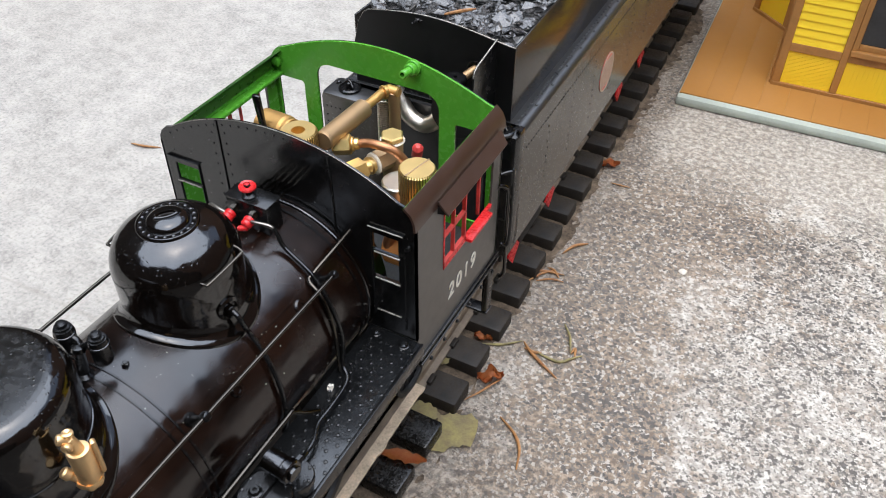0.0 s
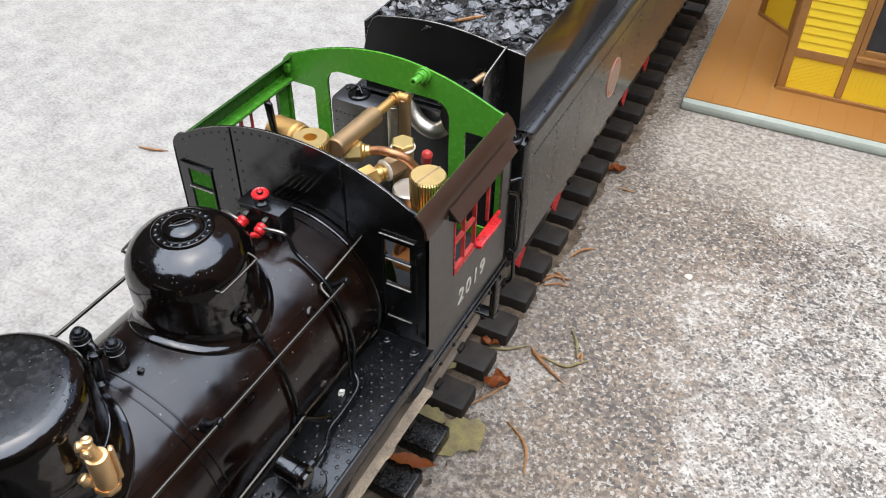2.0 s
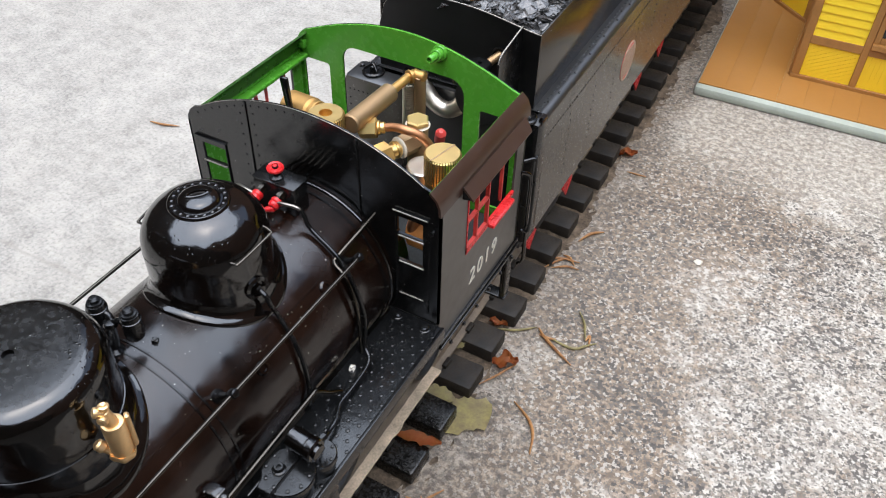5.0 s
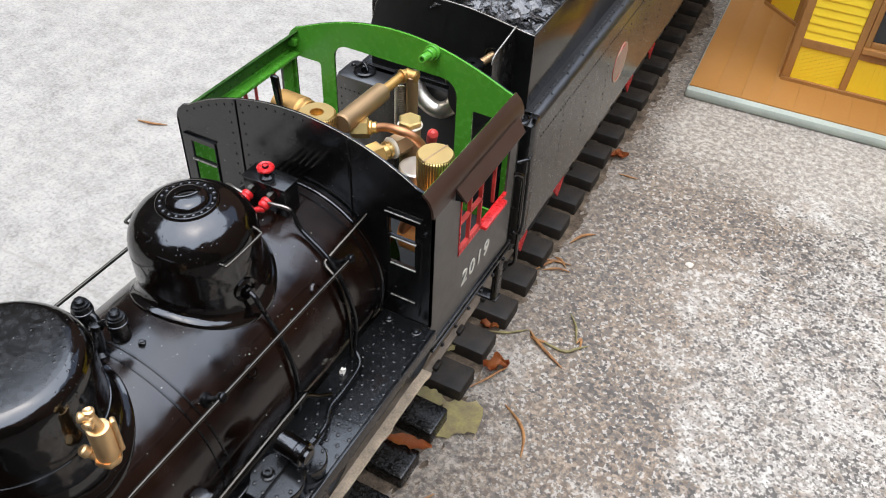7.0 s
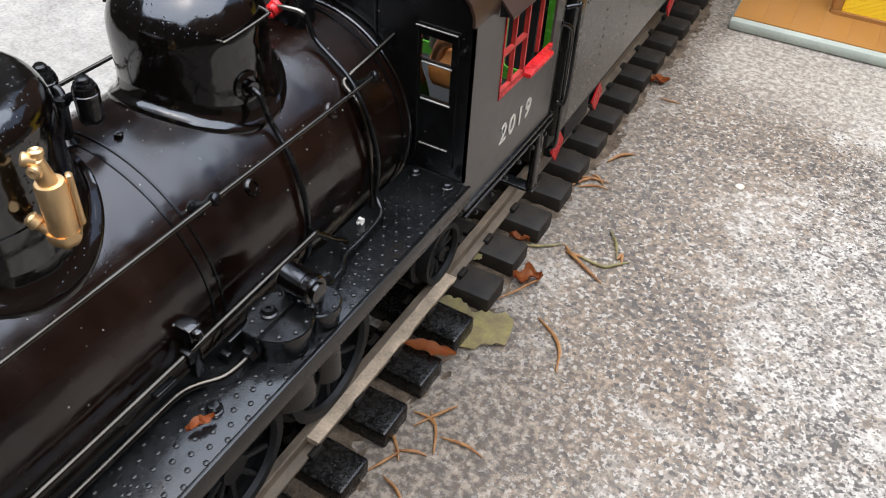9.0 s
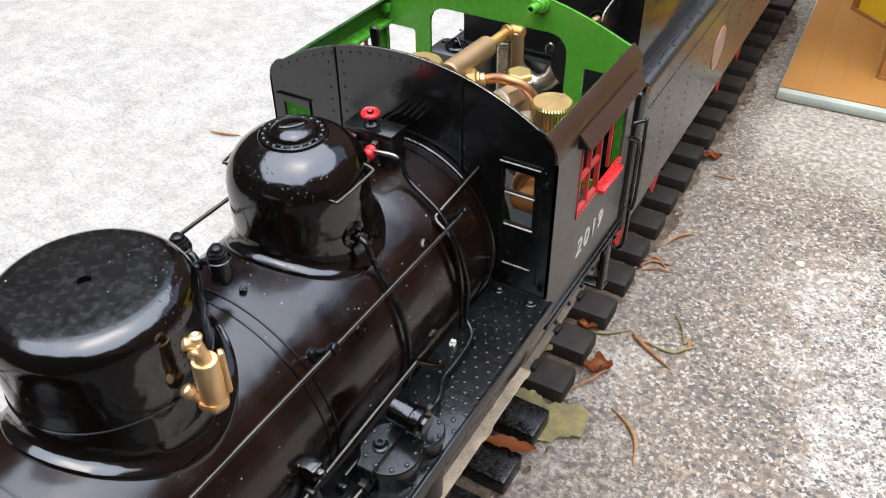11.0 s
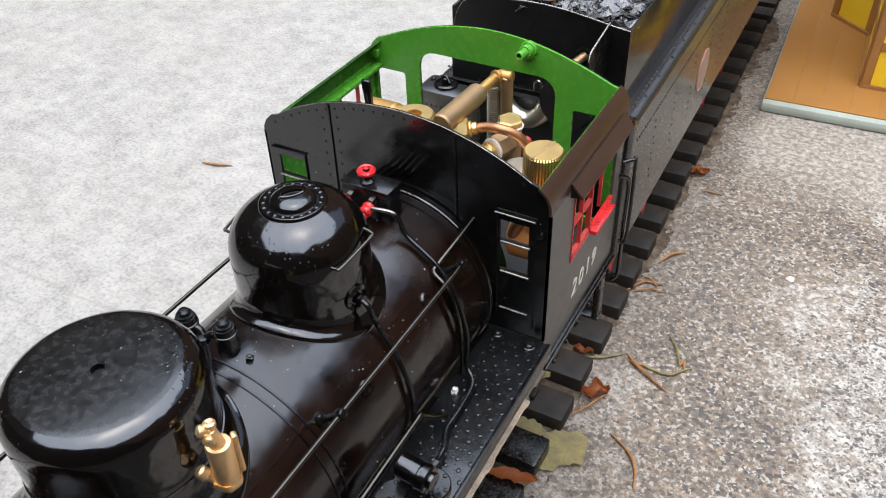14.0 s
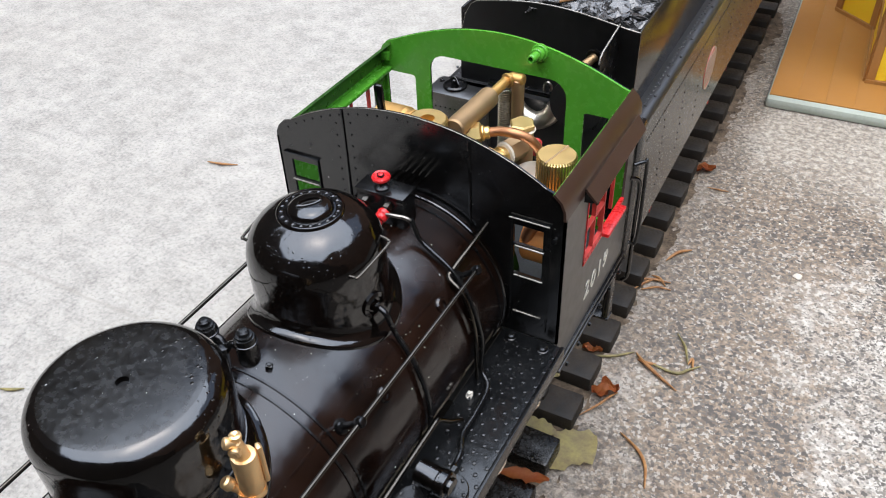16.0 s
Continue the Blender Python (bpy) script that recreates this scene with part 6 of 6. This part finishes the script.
for pts in (((0.0563, -0.0111), (0.0678, -0.0291)), ((0.0537, -0.0213), (0.0645, -0.0025)), ((0.0661, -0.0204), (0.0854, -0.0199)), ((0.0423, -0.0265), (0.0573, -0.0386)), ((0.0490, -0.0500), (0.0560, -0.0340)), ((0.0530, -0.0360), (0.0660, -0.0310)), ((0.0560, -0.0480), (0.0700, -0.0560)), ((0.0500, -0.0150), (0.0620, -0.0170))):
    twig([(*pts[0], 0.0009), ((pts[0][0] + pts[1][0]) / 2 + 0.001, (pts[0][1] + pts[1][1]) / 2 + 0.0012, 0.0016), (*pts[1], 0.0009)], 0.0008, NEEDLE, "dry brown pine needle by the sleepers")
twig([(-0.2815, 0.1630, 0.0010), (-0.2690, 0.1645, 0.0016), (-0.2580, 0.1694, 0.0010)], 0.0011, NEEDLE, "dry brown needle on pale granite")
twig([(-0.2345, -0.0601, 0.0010), (-0.2280, -0.0580, 0.0013), (-0.2224, -0.0539, 0.0010)], 0.0011, NEEDLE_GREEN, "short dark twig on pale granite")
leaf("dry_leaf", (0.0424, 0.0105, 0.0098), 0.0240, 0.0080, 14, 0.0016, LEAF_RED, "torn orange leaf lying between sleepers", 3)
leaf("dry_leaf", (0.0566, 0.0832, 0.0), 0.0150, 0.0100, 40, 0.0060, LEAF_RED, "crumpled reddish dry leaf on granite", 5)
leaf("dry_leaf", (0.0400, 0.1085, 0.0005), 0.0110, 0.0070, 10, 0.0030, LEAF_RED, "small crumpled red leaf beside sleeper", 7)
leaf("dry_leaf", (0.0490, 0.3084, 0.0), 0.0140, 0.0090, 20, 0.0040, LEAF_RED, "small brown-red leaf beside tender", 9)
leaf("dry_leaf", (0.0535, 0.0415, 0.0), 0.0310, 0.0260, 62, 0.0012, LEAF_YELLOW, "mouldy yellow-green leaf flat on granite", 12)
leaf("dry_leaf", (0.0345, 0.0440, 0.0030), 0.0200, 0.0130, 10, 0.0012, LEAF_YELLOW, "mouldy yellow leaf between sleepers", 14)
leaf("dry_leaf", (0.0295, 0.0795, 0.0060), 0.0110, 0.0080, 70, 0.0012, LEAF_YELLOW, "scrap of yellow leaf under the cab", 17)
leaf("dry_leaf", (0.0507, -0.1215, BZ), 0.0075, 0.0032, 65, 0.0020, LEAF_RED, "tiny orange leaf scrap on running board", 15)
twig([(0.0500, 0.0640, 0.0010), (0.0560, 0.0720, 0.0030), (0.0600, 0.0780, 0.0050), (0.0625, 0.0850, 0.0030)], 0.0008, NEEDLE, "reddish leaf stalk on granite")
twig([(0.0000, 0.1285, 0.1855), (0.0075, 0.1330, 0.1872), (0.0125, 0.1400, 0.1866)], 0.0011, NEEDLE, "dry brown needle lying on the coal")
for x, y, s in ((0.1278, 0.2214, 0.0032), (0.1650, 0.1900, 0.0012), (0.1080, 0.2700, 0.0010), (0.1200, 0.1500, 0.0012), (0.0790, 0.3000, 0.0010)):
    bm = lathe(bmesh.new(), [(0, 0), (s * 0.9, 0.0002), (s, s * 0.3), (s * 0.6, s * 0.6), (0, s * 0.7)], Matrix.Translation((x, y, -0.0002)), 9, lambda k, r, h: 0.85 + 0.3 * noise.noise((k * 0.9, h * 900, s * 500)))
    tagged(part("pebble", bm, PEBBLE, None, "small pale pebble lying on granite"), category="pebble", group="pebbles")

# ---- station ----
station = thing("model_station", "yellow and brown model railway station on plank platform", "model building", (0, 0, 0))
station.matrix_basis = pose(0.0712, 0.4055, -0.0042, 0, 0, 2.8) @ pose(-0.0755, -0.4150, 0)
PX0, PX1, PY0, PY1 = 0.0728, 0.46, 0.4265, 0.98
part("platform_edge", boxes((PX0 - 0.0010, PX1, PY0, PY1, 0.0042, 0.0125), bevel=0.0026), KERB, station, "pale grey rounded platform edge")
rnd = random.Random(5)
w = 0.0205
k = 0
x = PX0 + 0.0005
while x < PX1 - 0.002:
    x1 = min(x + w - 0.00005, PX1 - 0.001)
    part("plank", boxes((x, x1, PY0 + 0.0066, PY1 - 0.002, 0.0120, 0.0134), bevel=0.0001), DECK, station)
    x += w
SY, SX = 0.4810, 0.1395
HGT = 0.2400


def groove_panel(u0, u1, z0, z1, kind, place, parent):
    """A yellow panel of boards: level laps, slanting or upright matchboard."""
    if kind == "lap":
        z = z0
        while z < z1 - 0.0005:
            t = min(z + 0.0068, z1)
            bm = bmesh.new()
            vs = [bm.verts.new(place(u, v, d)) for u in (u0, u1) for v, d in ((z, 0.0014), (t, 0.0004), (t, -0.001), (z, -0.001))]
            for q in ((0, 1, 2, 3), (7, 6, 5, 4), (0, 4, 5, 1), (1, 5, 6, 2), (2, 6, 7, 3), (3, 7, 4, 0)):
                bm.faces.new([vs[i] for i in q])
            part("siding_board", bm, YELLOW, parent)
            z = t
        return
    n = 0.0036
    slope = 0.55 if kind == "slant" else 0.0
    start = -abs(slope) * (u1 - u0)
    if kind == "slant":
        v = z0 + start
        while v < z1:
            loop = []
            a, b = v + 0.0003, v + n - 0.0003
            poly = [(u0, a), (u1, a + slope * (u1 - u0)), (u1, b + slope * (u1 - u0)), (u0, b)]
            clipped = clip(poly, z0, z1)
            if len(clipped) > 2:
                part("matchboard", fill(bmesh.new(), clipped, place), YELLOW, parent)
            v += n
    else:
        u = u0
        while u < u1 - 0.0004:
            part("matchboard", fill(bmesh.new(), [(u + 0.0002, z0), (min(u + n, u1) - 0.0002, z0), (min(u + n, u1) - 0.0002, z1), (u + 0.0002, z1)], place), YELLOW, parent)
            u += n
    bm = bmesh.new()
    fill(bm, [(u0, z0), (u1, z0), (u1, z1), (u0, z1)], lambda u, v, d: place(u, v, d - 0.0004))
    part("panel_backing", bm, YELLOW, parent)


def clip(poly, lo, hi):
    for level, keep in ((lo, lambda v: v >= lo), (hi, lambda v: v <= hi)):
        out = []
        for i, (u, v) in enumerate(poly):
            pu, pv = poly[i - 1]
            if keep(v) != keep(pv):
                t = (level - pv) / (v - pv)
                out.append((pu + t * (u - pu), level))
            if keep(v):
                out.append((u, v))
        poly = out
        if not poly:
            return []
    return poly


def fill(bm, poly, place):
    a = [bm.verts.new(place(u, v, 0.0008)) for u, v in poly]
    b = [bm.verts.new(place(u, v, -0.0006)) for u, v in poly]
    bm.faces.new(a)
    bm.faces.new(b[::-1])
    for k in range(len(poly)):
        k2 = (k + 1) % len(poly)
        bm.faces.new((a[k], b[k], b[k2], a[k2]))
    return bm


def trim_bar(u0, u1, z0, z1, place, out, parent):
    bm = bmesh.new()
    vs = [bm.verts.new(place(u, v, d)) for u in (u0, u1) for v in (z0, z1) for d in (-0.001, out)]
    for q in ((0, 1, 3, 2), (4, 6, 7, 5), (0, 4, 5, 1), (2, 3, 7, 6), (0, 2, 6, 4), (1, 5, 7, 3)):
        bm.faces.new([vs[i] for i in q])
    bmesh.ops.bevel(bm, geom=list(bm.edges), offset=0.0004, segments=1, affect="EDGES")
    return part("trim", bm, TRIM, parent)


def station_face(name, place, width, bays, parent_label):
    """One wall: brown posts and rails round yellow panels, with windows in the wide bays."""
    bm = bmesh.new()
    fill(bm, [(0, 0.012), (width, 0.012), (width, HGT), (0, HGT)], lambda u, v, d: place(u, v, d - 0.0022))
    wall = part(name, bm, TRIM, station, parent_label)
    trim_bar(-0.0012, width, 0.0118, 0.0165, place, 0.0030, wall)
    trim_bar(0, width, 0.0450, 0.0520, place, 0.0022, wall)
    u = 0.0
    for k, (w, what) in enumerate(bays):
        trim_bar(u - 0.0012 if k == 0 else u, u + 0.0055, 0.0165, HGT, place, 0.0026, wall)
        a, b = u + 0.0055, u + w
        groove_panel(a, b, 0.0165, 0.0450, "slant" if what == "wall" else "upright", place, wall)
        if what == "wall":
            groove_panel(a, b, 0.0520, HGT, "lap", place, wall)
        else:
            trim_bar(a, b, 0.0520, 0.0565, place, 0.0060, wall)
            trim_bar(a, a + 0.0045, 0.0565, 0.150, place, 0.0030, wall)
            trim_bar(b - 0.0045, b, 0.0565, 0.150, place, 0.0030, wall)
            trim_bar(a + 0.0045, b - 0.0045, 0.0565, 0.0610, place, 0.0022, wall)
            trim_bar(a, b, 0.150, 0.160, place, 0.0030, wall)
            g = bmesh.new()
            fill(g, [(a + 0.0045, 0.0610), (b - 0.0045, 0.0610), (b - 0.0045, 0.150), (a + 0.0045, 0.150)], lambda u, v, d: place(u, v, d - 0.0008))
            part("window_pane", g, DARK_GLASS, wall)
            groove_panel(a, b, 0.160, HGT, "lap", place, wall)
        u += w
    trim_bar(u - 0.0012, u + 0.0055, 0.0165, HGT, place, 0.0026, wall)
    return wall


station_face("end_wall", lambda u, v, d: (SX + u, SY - d, v), 0.2300, ((0.0440, "wall"), (0.0900, "window"), (0.0900, "wall")), "yellow panelled end wall with brown trim")
station_face("track_wall", lambda u, v, d: (SX - d, SY + 0.100 - u, v), 0.1000, ((0.0945, "wall"),), "yellow track-side wall with brown trim")
BAY = 0.048
station_face("bay_wall", lambda u, v, d: (SX - BAY * 0.7071 + u * 0.7071 - d * 0.7071, SY + 0.1005 + BAY * 0.7071 - u * 0.7071 - d * 0.7071, v), BAY, ((BAY - 0.0055, "wall"),), "yellow angled bay window wall")
station_face("bay_front", lambda u, v, d: (SX - BAY * 0.7071 - d, SY + 0.2600 - u, v), 0.1250, ((0.1190, "window"),), "yellow bay front with window")
part("station_core", boxes((SX + 0.003, SX + 0.2270, SY + 0.003, 0.90, 0.012, HGT)), TRIM, station)
roof = bmesh.new()
rx0, rx1, ry0, ry1 = SX - 0.06, SX + 0.26, SY - 0.03, 0.95
mid = (rx0 + rx1) / 2
pts = [(rx0, HGT), (mid, HGT + 0.08), (rx1, HGT), (rx1, HGT - 0.004), (mid, HGT + 0.074), (rx0, HGT - 0.004)]
rings = [[roof.verts.new((u, y, v)) for u, v in pts] for y in (ry0, ry1)]
for k in range(6):
    roof.faces.new((rings[0][k], rings[0][(k + 1) % 6], rings[1][(k + 1) % 6], rings[1][k]))
roof.faces.new(rings[0][::-1])
roof.faces.new(rings[1])
part("roof", roof, ROOF, station, "plain brown station roof")
